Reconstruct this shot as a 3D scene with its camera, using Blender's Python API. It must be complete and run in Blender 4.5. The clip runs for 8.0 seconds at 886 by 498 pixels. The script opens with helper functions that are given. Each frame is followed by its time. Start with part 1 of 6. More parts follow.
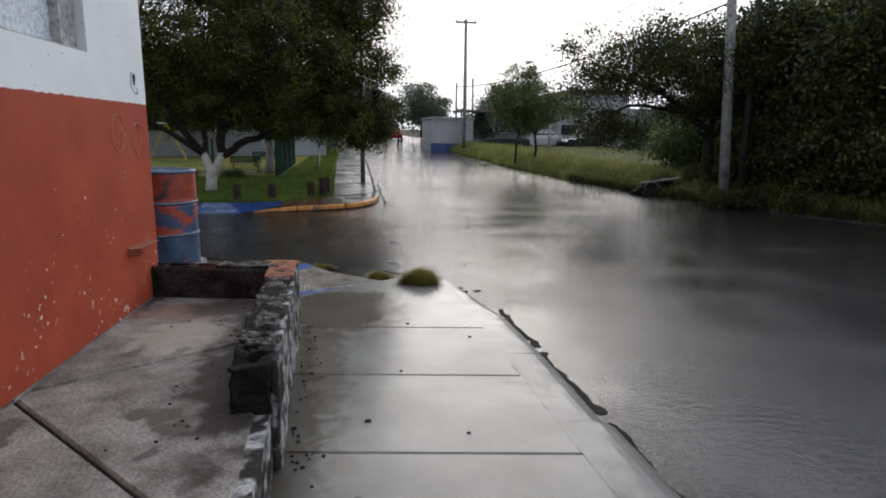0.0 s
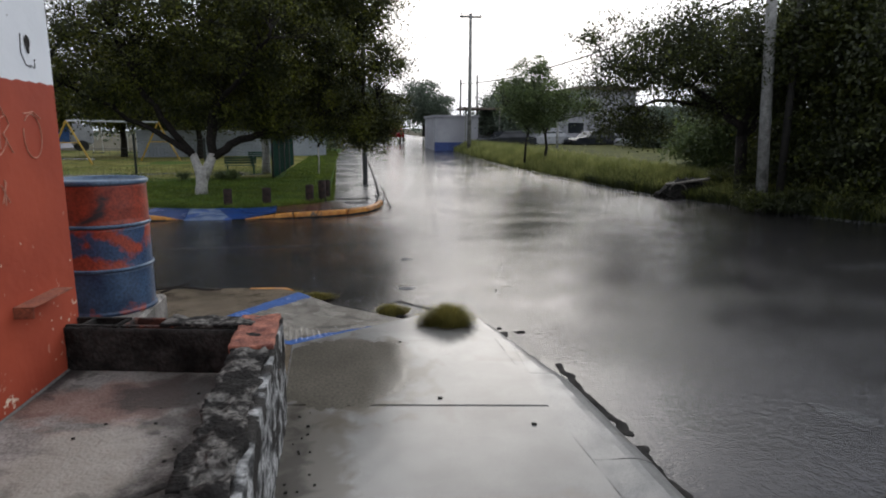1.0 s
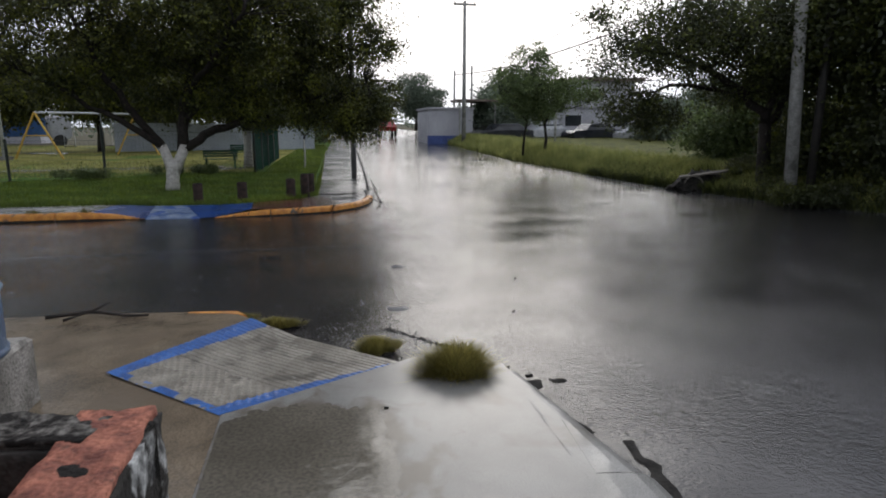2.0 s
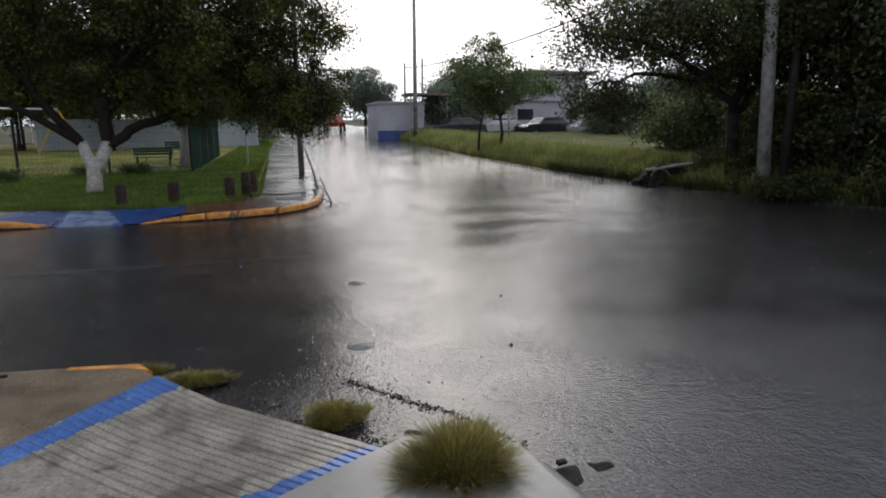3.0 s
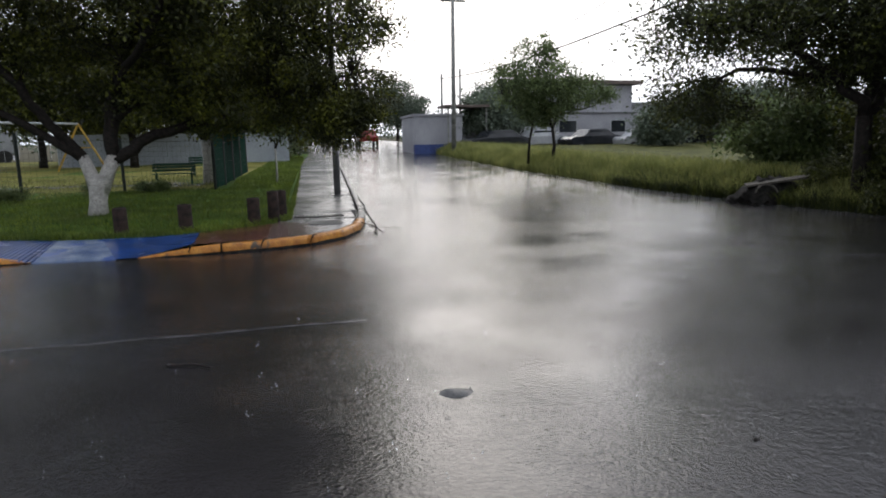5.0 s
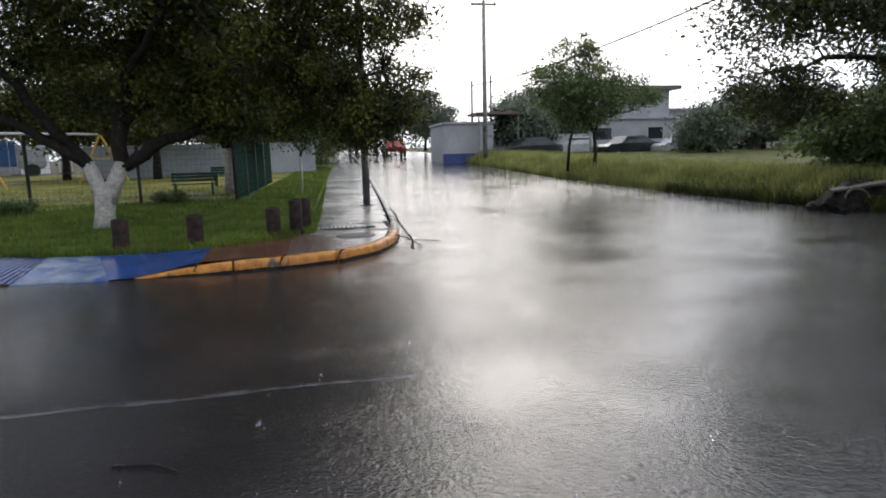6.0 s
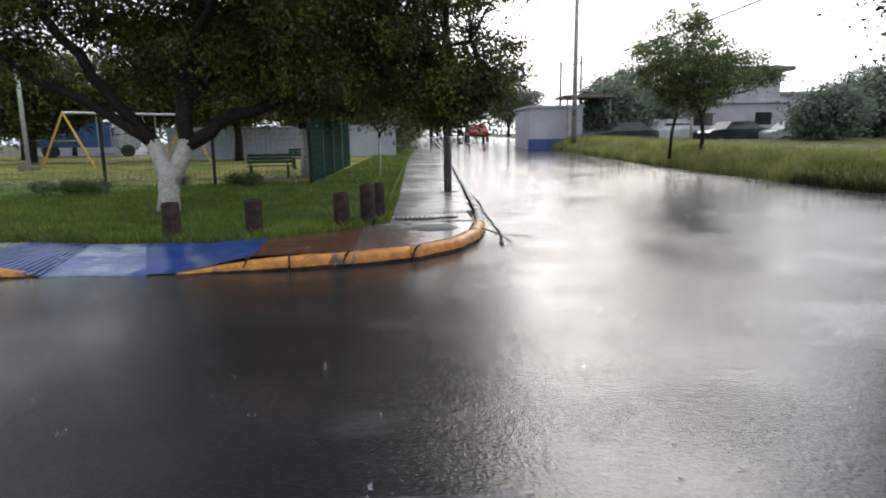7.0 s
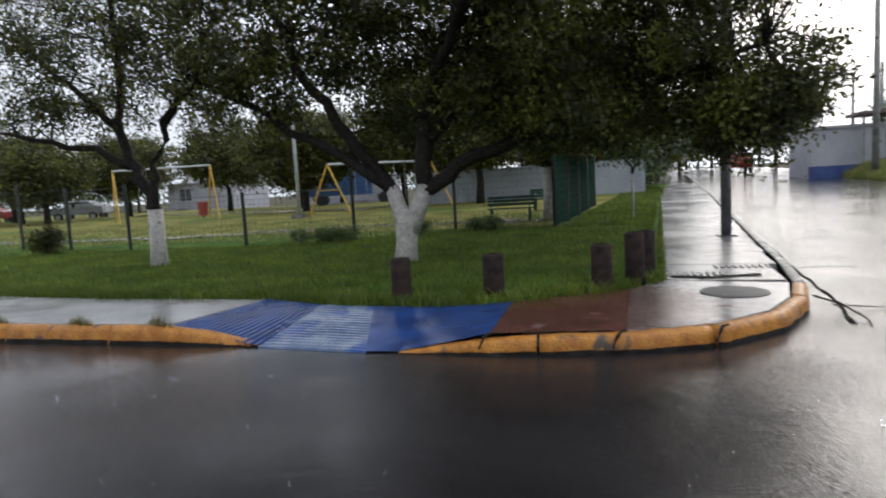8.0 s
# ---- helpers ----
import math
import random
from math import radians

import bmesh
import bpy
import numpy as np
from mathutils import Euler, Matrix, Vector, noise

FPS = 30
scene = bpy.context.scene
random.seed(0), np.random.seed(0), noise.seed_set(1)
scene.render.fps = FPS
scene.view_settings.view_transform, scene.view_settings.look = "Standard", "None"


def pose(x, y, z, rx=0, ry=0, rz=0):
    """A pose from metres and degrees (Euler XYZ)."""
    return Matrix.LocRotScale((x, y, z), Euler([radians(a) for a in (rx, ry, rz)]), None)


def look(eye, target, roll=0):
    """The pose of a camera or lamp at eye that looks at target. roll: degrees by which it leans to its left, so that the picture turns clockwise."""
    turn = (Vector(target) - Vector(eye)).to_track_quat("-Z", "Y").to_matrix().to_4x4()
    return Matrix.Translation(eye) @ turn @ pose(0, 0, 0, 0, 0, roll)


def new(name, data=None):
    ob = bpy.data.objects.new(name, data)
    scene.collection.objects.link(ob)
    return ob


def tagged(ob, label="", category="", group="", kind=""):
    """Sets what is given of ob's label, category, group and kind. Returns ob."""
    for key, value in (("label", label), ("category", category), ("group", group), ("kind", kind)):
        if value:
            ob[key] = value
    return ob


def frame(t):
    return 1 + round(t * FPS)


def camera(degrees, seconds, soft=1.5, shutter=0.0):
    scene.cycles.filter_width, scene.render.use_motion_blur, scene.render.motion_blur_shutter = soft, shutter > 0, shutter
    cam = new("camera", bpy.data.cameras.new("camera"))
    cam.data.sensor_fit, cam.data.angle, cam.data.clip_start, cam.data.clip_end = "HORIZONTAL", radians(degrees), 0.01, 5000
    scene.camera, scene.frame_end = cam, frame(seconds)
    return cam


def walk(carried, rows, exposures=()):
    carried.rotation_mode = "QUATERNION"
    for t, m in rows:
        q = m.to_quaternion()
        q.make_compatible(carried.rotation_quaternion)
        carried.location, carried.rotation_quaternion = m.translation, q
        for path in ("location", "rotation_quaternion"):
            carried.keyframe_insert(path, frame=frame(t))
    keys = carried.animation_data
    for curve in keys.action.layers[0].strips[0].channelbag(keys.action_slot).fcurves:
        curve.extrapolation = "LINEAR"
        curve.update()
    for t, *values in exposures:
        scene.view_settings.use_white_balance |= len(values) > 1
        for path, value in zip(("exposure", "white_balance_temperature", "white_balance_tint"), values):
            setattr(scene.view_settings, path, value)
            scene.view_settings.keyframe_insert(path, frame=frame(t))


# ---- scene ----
cam = camera(71.8, 8.0, soft=1.9, shutter=0.15)
PATH = [
    (0, (1.015, -0.784, 1.536), (1.376, 1.148, 1.165), 0.5),
    (0.5, (1.0, 0.117, 1.506), (1.349, 2.051, 1.138), 0.5),
    (1, (1.028, 0.749, 1.506), (1.387, 2.681, 1.132), 0.3),
    (1.2, (1.098, 1.042, 1.465), (1.467, 2.972, 1.088), 0.2),
    (2.5, (1.266, 2.903, 1.28), (1.662, 4.823, 0.885), -0.0),
    (3, (1.319, 3.431, 1.241), (1.852, 5.317, 0.84), -0.3),
    (3.5, (1.301, 4.054, 1.233), (1.872, 5.925, 0.813), 0.3),
    (4, (1.211, 4.698, 1.178), (1.748, 6.581, 0.768), 0.1),
    (4.5, (1.286, 5.343, 1.154), (1.772, 7.245, 0.773), -0.3),
    (6, (1.313, 7.501, 0.918), (1.679, 9.442, 0.605), -1.4),
    (6.5, (1.437, 8.227, 0.852), (1.723, 10.182, 0.546), -1.1),
    (7, (1.373, 8.928, 0.82), (1.486, 10.893, 0.469), -0.8),
    (7.5, (1.271, 9.725, 0.807), (1.094, 11.691, 0.487), -2.3),
    (8, (0.975, 10.59, 0.824), (0.338, 12.475, 0.624), -3.3),
]
walk(cam, [(t, look(eye, target, roll)) for t, eye, target, roll in PATH],
     [(0.0, 0.0), (1.0, 0.05), (2.5, 0.13), (4.5, 0.18), (6.0, 0.48), (6.5, 0.67), (7.0, 0.74), (7.5, 0.68), (8.0, 0.46)])

# ---- light: an overcast, rainy day ----
world = bpy.data.worlds.new("sky")
scene.world = world
world.use_nodes = True
wn, wl = world.node_tree.nodes, world.node_tree.links
wn.clear()
sky = wn.new("ShaderNodeTexSky")
sky.sky_type = 'NISHITA'
sky.sun_disc = False
sky.sun_elevation, sky.sun_rotation = radians(27), radians(16)
sky.air_density, sky.dust_density = 1.5, 6.0
cloud_co = wn.new("ShaderNodeTexCoord")
cloud = wn.new("ShaderNodeTexNoise")
cloud.inputs["Scale"].default_value = 1.6
cloud.inputs["Detail"].default_value = 4
cloud_ramp = wn.new("ShaderNodeValToRGB")
cloud_ramp.color_ramp.elements[0].position, cloud_ramp.color_ramp.elements[1].position = 0.3, 0.75
cloud_ramp.color_ramp.elements[0].color = (0.70, 0.765, 0.89, 1)
cloud_ramp.color_ramp.elements[1].color = (0.95, 0.975, 1.05, 1)
sky_bg, cloud_bg, sky_mix, sky_out = (wn.new("ShaderNodeBackground"), wn.new("ShaderNodeBackground"),
                                      wn.new("ShaderNodeMixShader"), wn.new("ShaderNodeOutputWorld"))
sky_bg.inputs["Strength"].default_value = 0.1
# the cloud glows towards the hidden sun, ahead along the street
glow = wn.new("ShaderNodeVectorMath")
glow.operation = 'DOT_PRODUCT'
glow.inputs[1].default_value = Vector((0.72, 0.52, 0.60)).normalized()
glow_range = wn.new("ShaderNodeMapRange")
glow_range.inputs["From Min"].default_value, glow_range.inputs["From Max"].default_value = 0.0, 0.95
glow_range.inputs["To Min"].default_value, glow_range.inputs["To Max"].default_value = 0.92, 1.95
wl.new(cloud_co.outputs["Generated"], glow.inputs[0])
wl.new(glow.outputs["Value"], glow_range.inputs["Value"])
wl.new(glow_range.outputs["Result"], cloud_bg.inputs["Strength"])
sky_mix.inputs[0].default_value = 0.85
wl.new(cloud_co.outputs["Generated"], cloud.inputs["Vector"])
wl.new(cloud.outputs["Fac"], cloud_ramp.inputs["Fac"])
wl.new(cloud_ramp.outputs["Color"], cloud_bg.inputs["Color"])
wl.new(sky.outputs["Color"], sky_bg.inputs["Color"])
wl.new(sky_bg.outputs[0], sky_mix.inputs[1])
wl.new(cloud_bg.outputs[0], sky_mix.inputs[2])
wl.new(sky_mix.outputs[0], sky_out.inputs["Surface"])
sun = new("sun", bpy.data.lights.new("sun", 'SUN'))
sun.data.energy, sun.data.angle, sun.data.color = 0.5, radians(30), (1.0, 0.98, 0.95)
sun.matrix_world = look((8, 28, 15), (0, 0, 0))


# ---- materials ----
def surf(name, dark, light, scale=6.0, rough=0.8, rough_var=0.1, bump=0.3, grain=90.0, stain=None, stain_scale=1.2,
         stain_at=0.55, wet=0.0, wet_rough=0.1, ripple=0.0, ripple_scale=25.0, metal=0.0, spread=0.15, random_tint=0.0, detail=5.0, swell=1.5, gloss=0.5, patches=()):
    """A worn outdoor surface: two scales of colour, an optional stain colour, grain relief and an optional film of water."""
    m = bpy.data.materials.new(name)
    m.use_nodes = True
    n, l = m.node_tree.nodes, m.node_tree.links
    p = n["Principled BSDF"]
    geo = n.new("ShaderNodeNewGeometry")
    pos = geo.outputs["Position"]

    def noise_tex(s, detail=5.0, distort=0.0):
        t = n.new("ShaderNodeTexNoise")
        t.inputs["Scale"].default_value, t.inputs["Detail"].default_value = s, detail
        t.inputs["Distortion"].default_value = distort
        l.new(pos, t.inputs["Vector"])
        return t.outputs["Fac"]

    def ramp(fac, lo, hi):
        r = n.new("ShaderNodeMapRange")
        r.inputs["From Min"].default_value, r.inputs["From Max"].default_value = lo, hi
        l.new(fac, r.inputs["Value"])
        return r.outputs["Result"]

    def mix(fac, a, b):
        x = n.new("ShaderNodeMix")
        x.data_type = 'RGBA'
        l.new(fac, x.inputs["Factor"])
        for val, sock in ((a, x.inputs[6]), (b, x.inputs[7])):
            if isinstance(val, tuple):
                sock.default_value = (*val, 1)
            else:
                l.new(val, sock)
        return x.outputs[2]

    big, fine = noise_tex(scale, detail), noise_tex(grain, 3.0)
    colour = mix(ramp(big, 0.5 - spread, 0.5 + spread), dark, light)
    speck = n.new("ShaderNodeMix")
    speck.data_type, speck.blend_type = 'RGBA', 'MULTIPLY'
    speck.inputs["Factor"].default_value = 0.55
    grey = n.new("ShaderNodeCombineColor")
    tone = ramp(fine, 0.25, 0.62)
    for k in range(3):
        l.new(tone, grey.inputs[k])
    l.new(colour, speck.inputs[6])
    l.new(grey.outputs[0], speck.inputs[7])
    colour = speck.outputs[2]
    if stain:
        s = ramp(noise_tex(stain_scale, 8.0, 0.4), stain_at, stain_at + 0.06)
        colour = mix(s, colour, stain)
    for pu, pv, ru, rv, tint, strength in patches:
        # a stain of its own shape: an uneven blot lying at one spot
        shift = n.new("ShaderNodeVectorMath")
        shift.operation = 'SUBTRACT'
        shift.inputs[1].default_value = (pu, pv, 0)
        l.new(pos, shift.inputs[0])
        shape = n.new("ShaderNodeVectorMath")
        shape.operation = 'MULTIPLY'
        shape.inputs[1].default_value = (1 / ru, 1 / rv, 0)
        l.new(shift.outputs[0], shape.inputs[0])
        far = n.new("ShaderNodeVectorMath")
        far.operation = 'LENGTH'
        l.new(shape.outputs[0], far.inputs[0])
        ragged = n.new("ShaderNodeMath")
        ragged.operation = 'MULTIPLY_ADD'
        ragged.inputs[1].default_value = 1.7
        l.new(noise_tex(6.5, 10.0, 0.5), ragged.inputs[0])
        l.new(far.outputs["Value"], ragged.inputs[2])
        cover = n.new("ShaderNodeMapRange")
        cover.inputs["From Min"].default_value, cover.inputs["From Max"].default_value = 1.84, 1.46
        cover.inputs["To Min"].default_value, cover.inputs["To Max"].default_value = 0.0, strength
        l.new(ragged.outputs[0], cover.inputs["Value"])
        colour = mix(cover.outputs["Result"], colour, tint)
    if random_tint:
        info = n.new("ShaderNodeObjectInfo")
        hsv = n.new("ShaderNodeHueSaturation")
        mr = n.new("ShaderNodeMapRange")
        mr.inputs["To Min"].default_value, mr.inputs["To Max"].default_value = 1 - random_tint, 1 + random_tint
        l.new(info.outputs["Random"], mr.inputs["Value"])
        l.new(mr.outputs["Result"], hsv.inputs["Value"])
        l.new(colour, hsv.inputs["Color"])
        colour = hsv.outputs["Color"]
    l.new(colour, p.inputs["Base Color"])
    rr = n.new("ShaderNodeMapRange")
    rr.inputs["To Min"].default_value, rr.inputs["To Max"].default_value = max(rough - rough_var, 0.02), min(rough + rough_var, 1.0)
    l.new(big, rr.inputs["Value"])
    l.new(rr.outputs["Result"], p.inputs["Roughness"])
    p.inputs["Metallic"].default_value = metal
    p.inputs["Specular IOR Level"].default_value = gloss
    if bump:
        b = n.new("ShaderNodeBump")
        b.inputs["Strength"].default_value, b.inputs["Distance"].default_value = bump, 0.01
        l.new(fine, b.inputs["Height"])
        l.new(b.outputs["Normal"], p.inputs["Normal"])
    if wet:
        p.inputs["Coat IOR"].default_value = 1.33
        film = n.new("ShaderNodeMapRange")
        film.inputs["From Min"].default_value, film.inputs["From Max"].default_value = 0.35, 0.62
        film.inputs["To Min"].default_value, film.inputs["To Max"].default_value = wet_rough * 2.2, wet_rough
        l.new(noise_tex(stain_scale * 0.7, 4.0), film.inputs["Value"])
        l.new(film.outputs["Result"], p.inputs["Coat Roughness"])
        p.inputs["Coat Weight"].default_value = wet
        # under a film of water the stone itself hardly glints
        p.inputs["Specular IOR Level"].default_value = gloss * (1 - 0.84 * wet)
        if ripple:
            rb = n.new("ShaderNodeBump")
            rb.inputs["Distance"].default_value = 0.01
            calm = n.new("ShaderNodeMapRange")
            calm.inputs["From Min"].default_value, calm.inputs["From Max"].default_value = 0.36, 0.66
            calm.inputs["To Min"].default_value, calm.inputs["To Max"].default_value = ripple * 0.6, ripple * 1.6
            l.new(noise_tex(0.9, 3.0), calm.inputs["Value"])
            l.new(calm.outputs["Result"], rb.inputs["Strength"])
            # fine grain, slow swells and the small craters of raindrops
            drops = n.new("ShaderNodeTexVoronoi")
            drops.inputs["Scale"].default_value = 5.5
            l.new(pos, drops.inputs["Vector"])
            waves = n.new("ShaderNodeMath")
            waves.operation = 'MULTIPLY_ADD'
            waves.inputs[1].default_value = swell
            l.new(noise_tex(ripple_scale * 0.25, 2.0, 0.3), waves.inputs[0])
            l.new(noise_tex(ripple_scale, 4.0, 0.5), waves.inputs[2])
            crater = n.new("ShaderNodeMapRange")
            crater.inputs["From Min"].default_value, crater.inputs["From Max"].default_value = 0.0, 0.11
            crater.inputs["To Min"].default_value, crater.inputs["To Max"].default_value = 0.9, 0.0
            l.new(drops.outputs["Distance"], crater.inputs["Value"])
            height = n.new("ShaderNodeMath")
            l.new(waves.outputs[0], height.inputs[0])
            l.new(crater.outputs["Result"], height.inputs[1])
            l.new(height.outputs[0], rb.inputs["Height"])
            l.new(rb.outputs["Normal"], p.inputs["Coat Normal"])
    return m


def foliage(name, dark, light):
    """Leaves or grass, each leaf with a tone of its own, a little light passing through."""
    m = bpy.data.materials.new(name)
    m.use_nodes = True
    n, l = m.node_tree.nodes, m.node_tree.links
    p = n["Principled BSDF"]
    geo = n.new("ShaderNodeNewGeometry")
    r = n.new("ShaderNodeValToRGB")
    r.color_ramp.elements[0].color, r.color_ramp.elements[1].color = (*dark, 1), (*light, 1)
    big = n.new("ShaderNodeTexNoise")
    big.inputs["Scale"].default_value = 1.3
    add = n.new("ShaderNodeMath")
    add.operation = 'MULTIPLY'
    l.new(geo.outputs["Position"], big.inputs["Vector"])
    l.new(geo.outputs["Random Per Island"], add.inputs[0])
    grow = n.new("ShaderNodeMapRange")
    grow.inputs["From Min"].default_value, grow.inputs["From Max"].default_value = 0.40, 0.66
    grow.inputs["To Min"].default_value, grow.inputs["To Max"].default_value = 0.18, 1.0
    l.new(big.outputs["Fac"], grow.inputs["Value"])
    l.new(grow.outputs["Result"], add.inputs[1])
    l.new(add.outputs[0], r.inputs["Fac"])
    l.new(r.outputs["Color"], p.inputs["Base Color"])
    p.inputs["Roughness"].default_value = 0.55
    tr = n.new("ShaderNodeBsdfTranslucent")
    mx = n.new("ShaderNodeMixShader")
    mx.inputs[0].default_value = 0.35
    l.new(r.outputs["Color"], tr.inputs["Color"])
    l.new(p.outputs[0], mx.inputs[1])
    l.new(tr.outputs[0], mx.inputs[2])
    l.new(mx.outputs[0], n["Material Output"].inputs["Surface"])
    return m


def wall_paint():
    """Brick-red painted dado under white paint, with chips that bare the old pale coat low down and pits above."""
    m = bpy.data.materials.new("two_tone_wall_paint")
    m.use_nodes = True
    n, l = m.node_tree.nodes, m.node_tree.links
    p = n["Principled BSDF"]
    geo = n.new("ShaderNodeNewGeometry")
    sep = n.new("ShaderNodeSeparateXYZ")
    l.new(geo.outputs["Position"], sep.inputs[0])

    def tex(s, detail=4.0):
        t = n.new("ShaderNodeTexNoise")
        t.inputs["Scale"].default_value, t.inputs["Detail"].default_value = s, detail
        l.new(geo.outputs["Position"], t.inputs["Vector"])
        return t.outputs["Fac"]

    def calc(op, a, b):
        x = n.new("ShaderNodeMath")
        x.operation = op
        for val, sock in ((a, x.inputs[0]), (b, x.inputs[1])):
            if isinstance(val, (int, float)):
                sock.default_value = val
            else:
                l.new(val, sock)
        return x.outputs[0]

    def mix(fac, a, b):
        x = n.new("ShaderNodeMix")
        x.data_type = 'RGBA'
        l.new(fac, x.inputs["Factor"])
        for val, sock in ((a, x.inputs[6]), (b, x.inputs[7])):
            if isinstance(val, tuple):
                sock.default_value = (*val, 1)
            else:
                l.new(val, sock)
        return x.outputs[2]

    def span(v, lo, hi):
        r = n.new("ShaderNodeMapRange")
        r.inputs["From Min"].default_value, r.inputs["From Max"].default_value = lo, hi
        l.new(v, r.inputs["Value"])
        return r.outputs["Result"]

    red = mix(span(tex(2.5), 0.35, 0.65), (0.27, 0.043, 0.020), (0.34, 0.060, 0.028))
    red = mix(span(tex(0.8), 0.5, 0.75), red, (0.26, 0.045, 0.026))
    # chips thicken towards the foot, where splashes have worn the paint
    low = span(sep.outputs[2], 1.25, 0.3)
    chip = calc('MULTIPLY', span(calc('ADD', tex(22.0, 6.0), calc('MULTIPLY', low, 0.10)), 0.715, 0.735), span(tex(2.0), 0.42, 0.55))
    red = mix(chip, red, (0.62, 0.50, 0.38))
    white = mix(span(tex(1.6, 6.0), 0.4, 0.7), (0.62, 0.64, 0.66), (0.72, 0.73, 0.74))
    white = mix(span(tex(30.0, 5.0), 0.71, 0.73), white, (0.25, 0.24, 0.23))
    edge = calc('ADD', sep.outputs[2], calc('MULTIPLY', tex(18.0), 0.03))
    colour = mix(span(edge, 1.738, 1.742), red, white)
    l.new(colour, p.inputs["Base Color"])
    p.inputs["Roughness"].default_value = 0.75
    p.inputs["Specular IOR Level"].default_value = 0.25
    b = n.new("ShaderNodeBump")
    b.inputs["Strength"].default_value, b.inputs["Distance"].default_value = 0.35, 0.01
    l.new(tex(14.0, 8.0), b.inputs["Height"])
    l.new(b.outputs["Normal"], p.inputs["Normal"])
    return m


M_ROAD = surf("wet_asphalt", (0.009, 0.008, 0.009), (0.019, 0.0172, 0.019), 1.4, 0.8, 0.1, 0.5, 120, (0.032, 0.032, 0.034), 0.9, 0.66,
              wet=1.0, wet_rough=0.07, ripple=0.34, ripple_scale=62, swell=0.9)
M_SEAM = surf("wet_patched_asphalt", (0.07, 0.07, 0.072), (0.14, 0.14, 0.14), 6.0, 0.8, 0.1, 0.6, 90, wet=0.4, wet_rough=0.14, ripple=0.2, ripple_scale=40)
M_RIDGE = surf("wet_worn_asphalt_edge", (0.025, 0.025, 0.027), (0.075, 0.075, 0.078), 9.0, 0.8, 0.1, 0.8, 90, wet=1.0, wet_rough=0.09, ripple=0.3, ripple_scale=40)
M_GROUND = surf("bare_earth", (0.05, 0.045, 0.03), (0.10, 0.09, 0.05), 1.5, 0.9, 0.05, 0.5, 40, gloss=0.12)
M_WALK = surf("wet_concrete_pavement", (0.14, 0.136, 0.128), (0.21, 0.205, 0.193), 2.2, 0.7, 0.1, 0.12, 210, (0.11, 0.10, 0.088), 1.6, 0.60,
              wet=0.9, wet_rough=0.12, ripple=0.09, ripple_scale=34, random_tint=0.05,
              patches=((0.85, 3.2, 0.30, 1.6, (0.085, 0.075, 0.06), 0.85), (1.15, 4.5, 0.55, 0.75, (0.075, 0.062, 0.045), 0.9), (0.79, 1.9, 0.18, 2.4, (0.032, 0.028, 0.022), 0.85)))
M_WALK_BROWN = surf("silty_wet_concrete", (0.085, 0.062, 0.038), (0.165, 0.127, 0.085), 3.5, 0.7, 0.1, 0.3, 100, (0.10, 0.075, 0.05), 1.5, 0.58,
                    wet=0.9, wet_rough=0.09, ripple=0.22, ripple_scale=26)
M_WALK_FAR = surf("pale_wet_concrete", (0.22, 0.215, 0.21), (0.32, 0.31, 0.30), 1.8, 0.7, 0.1, 0.25, 80, (0.15, 0.14, 0.13), 1.1, 0.6,
                  wet=1.0, wet_rough=0.11, ripple=0.10, ripple_scale=30, random_tint=0.06,
                  patches=((0.85, 16.0, 0.9, 1.5, (0.10, 0.055, 0.045), 0.9), (1.9, 17.6, 0.7, 0.5, (0.09, 0.085, 0.08), 0.7)))
M_PLATFORM = surf("damp_concrete_floor", (0.13, 0.12, 0.105), (0.29, 0.27, 0.245), 5.0, 0.75, 0.1, 0.9, 70, (0.085, 0.077, 0.068), 4.5, 0.58,
                  wet=0.15, wet_rough=0.3, detail=9.0, patches=((0.56, 2.5, 0.31, 1.2, (0.024, 0.019, 0.015), 0.9), (0.05, 3.55, 0.45, 0.28, (0.19, 0.085, 0.06), 0.55), (0.35, 3.6, 0.4, 0.25, (0.03, 0.026, 0.022), 0.85),
                                                           (0.1, 3.0, 0.3, 0.35, (0.36, 0.33, 0.28), 0.6), (-0.36, 3.9, 0.16, 0.3, (0.025, 0.022, 0.02), 0.9), (-0.5, 2.4, 0.12, 0.5, (0.05, 0.046, 0.04), 0.7)), gloss=0.3)
# dirt, joints and cracks; also the shade in the wall pit and below kerbs
M_JOINT = surf("black_dirt_and_shade", (0.012, 0.011, 0.010), (0.035, 0.032, 0.028), 9.0, 0.9, 0.05, 0.8, 60, gloss=0.15)
M_KERB = surf("worn_kerb_concrete", (0.13, 0.125, 0.115), (0.24, 0.23, 0.21), 5.0, 0.75, 0.1, 0.6, 60, (0.04, 0.037, 0.033), 3.0, 0.58, wet=0.6, wet_rough=0.2)
M_MOSS = surf("grimy_mortar", (0.016, 0.014, 0.012), (0.17, 0.16, 0.145), 30.0, 0.85, 0.1, 1.0, 70, (0.010, 0.009, 0.008), 7.0, 0.47, spread=0.11, detail=10.0,
              patches=((0.6, 1.8, 0.3, 0.36, (0.010, 0.009, 0.008), 0.97),), gloss=0.15)
M_GRIME = surf("black_grimy_block", (0.012, 0.011, 0.010), (0.05, 0.046, 0.042), 8.0, 0.85, 0.1, 0.9, 50, (0.16, 0.06, 0.04), 7.0, 0.70, gloss=0.12)
M_LIME = surf("peeling_limewash", (0.05, 0.05, 0.05), (0.40, 0.40, 0.39), 13.0, 0.85, 0.1, 0.9, 60, (0.020, 0.018, 0.016), 6.0, 0.50, spread=0.10, detail=10.0, gloss=0.2)
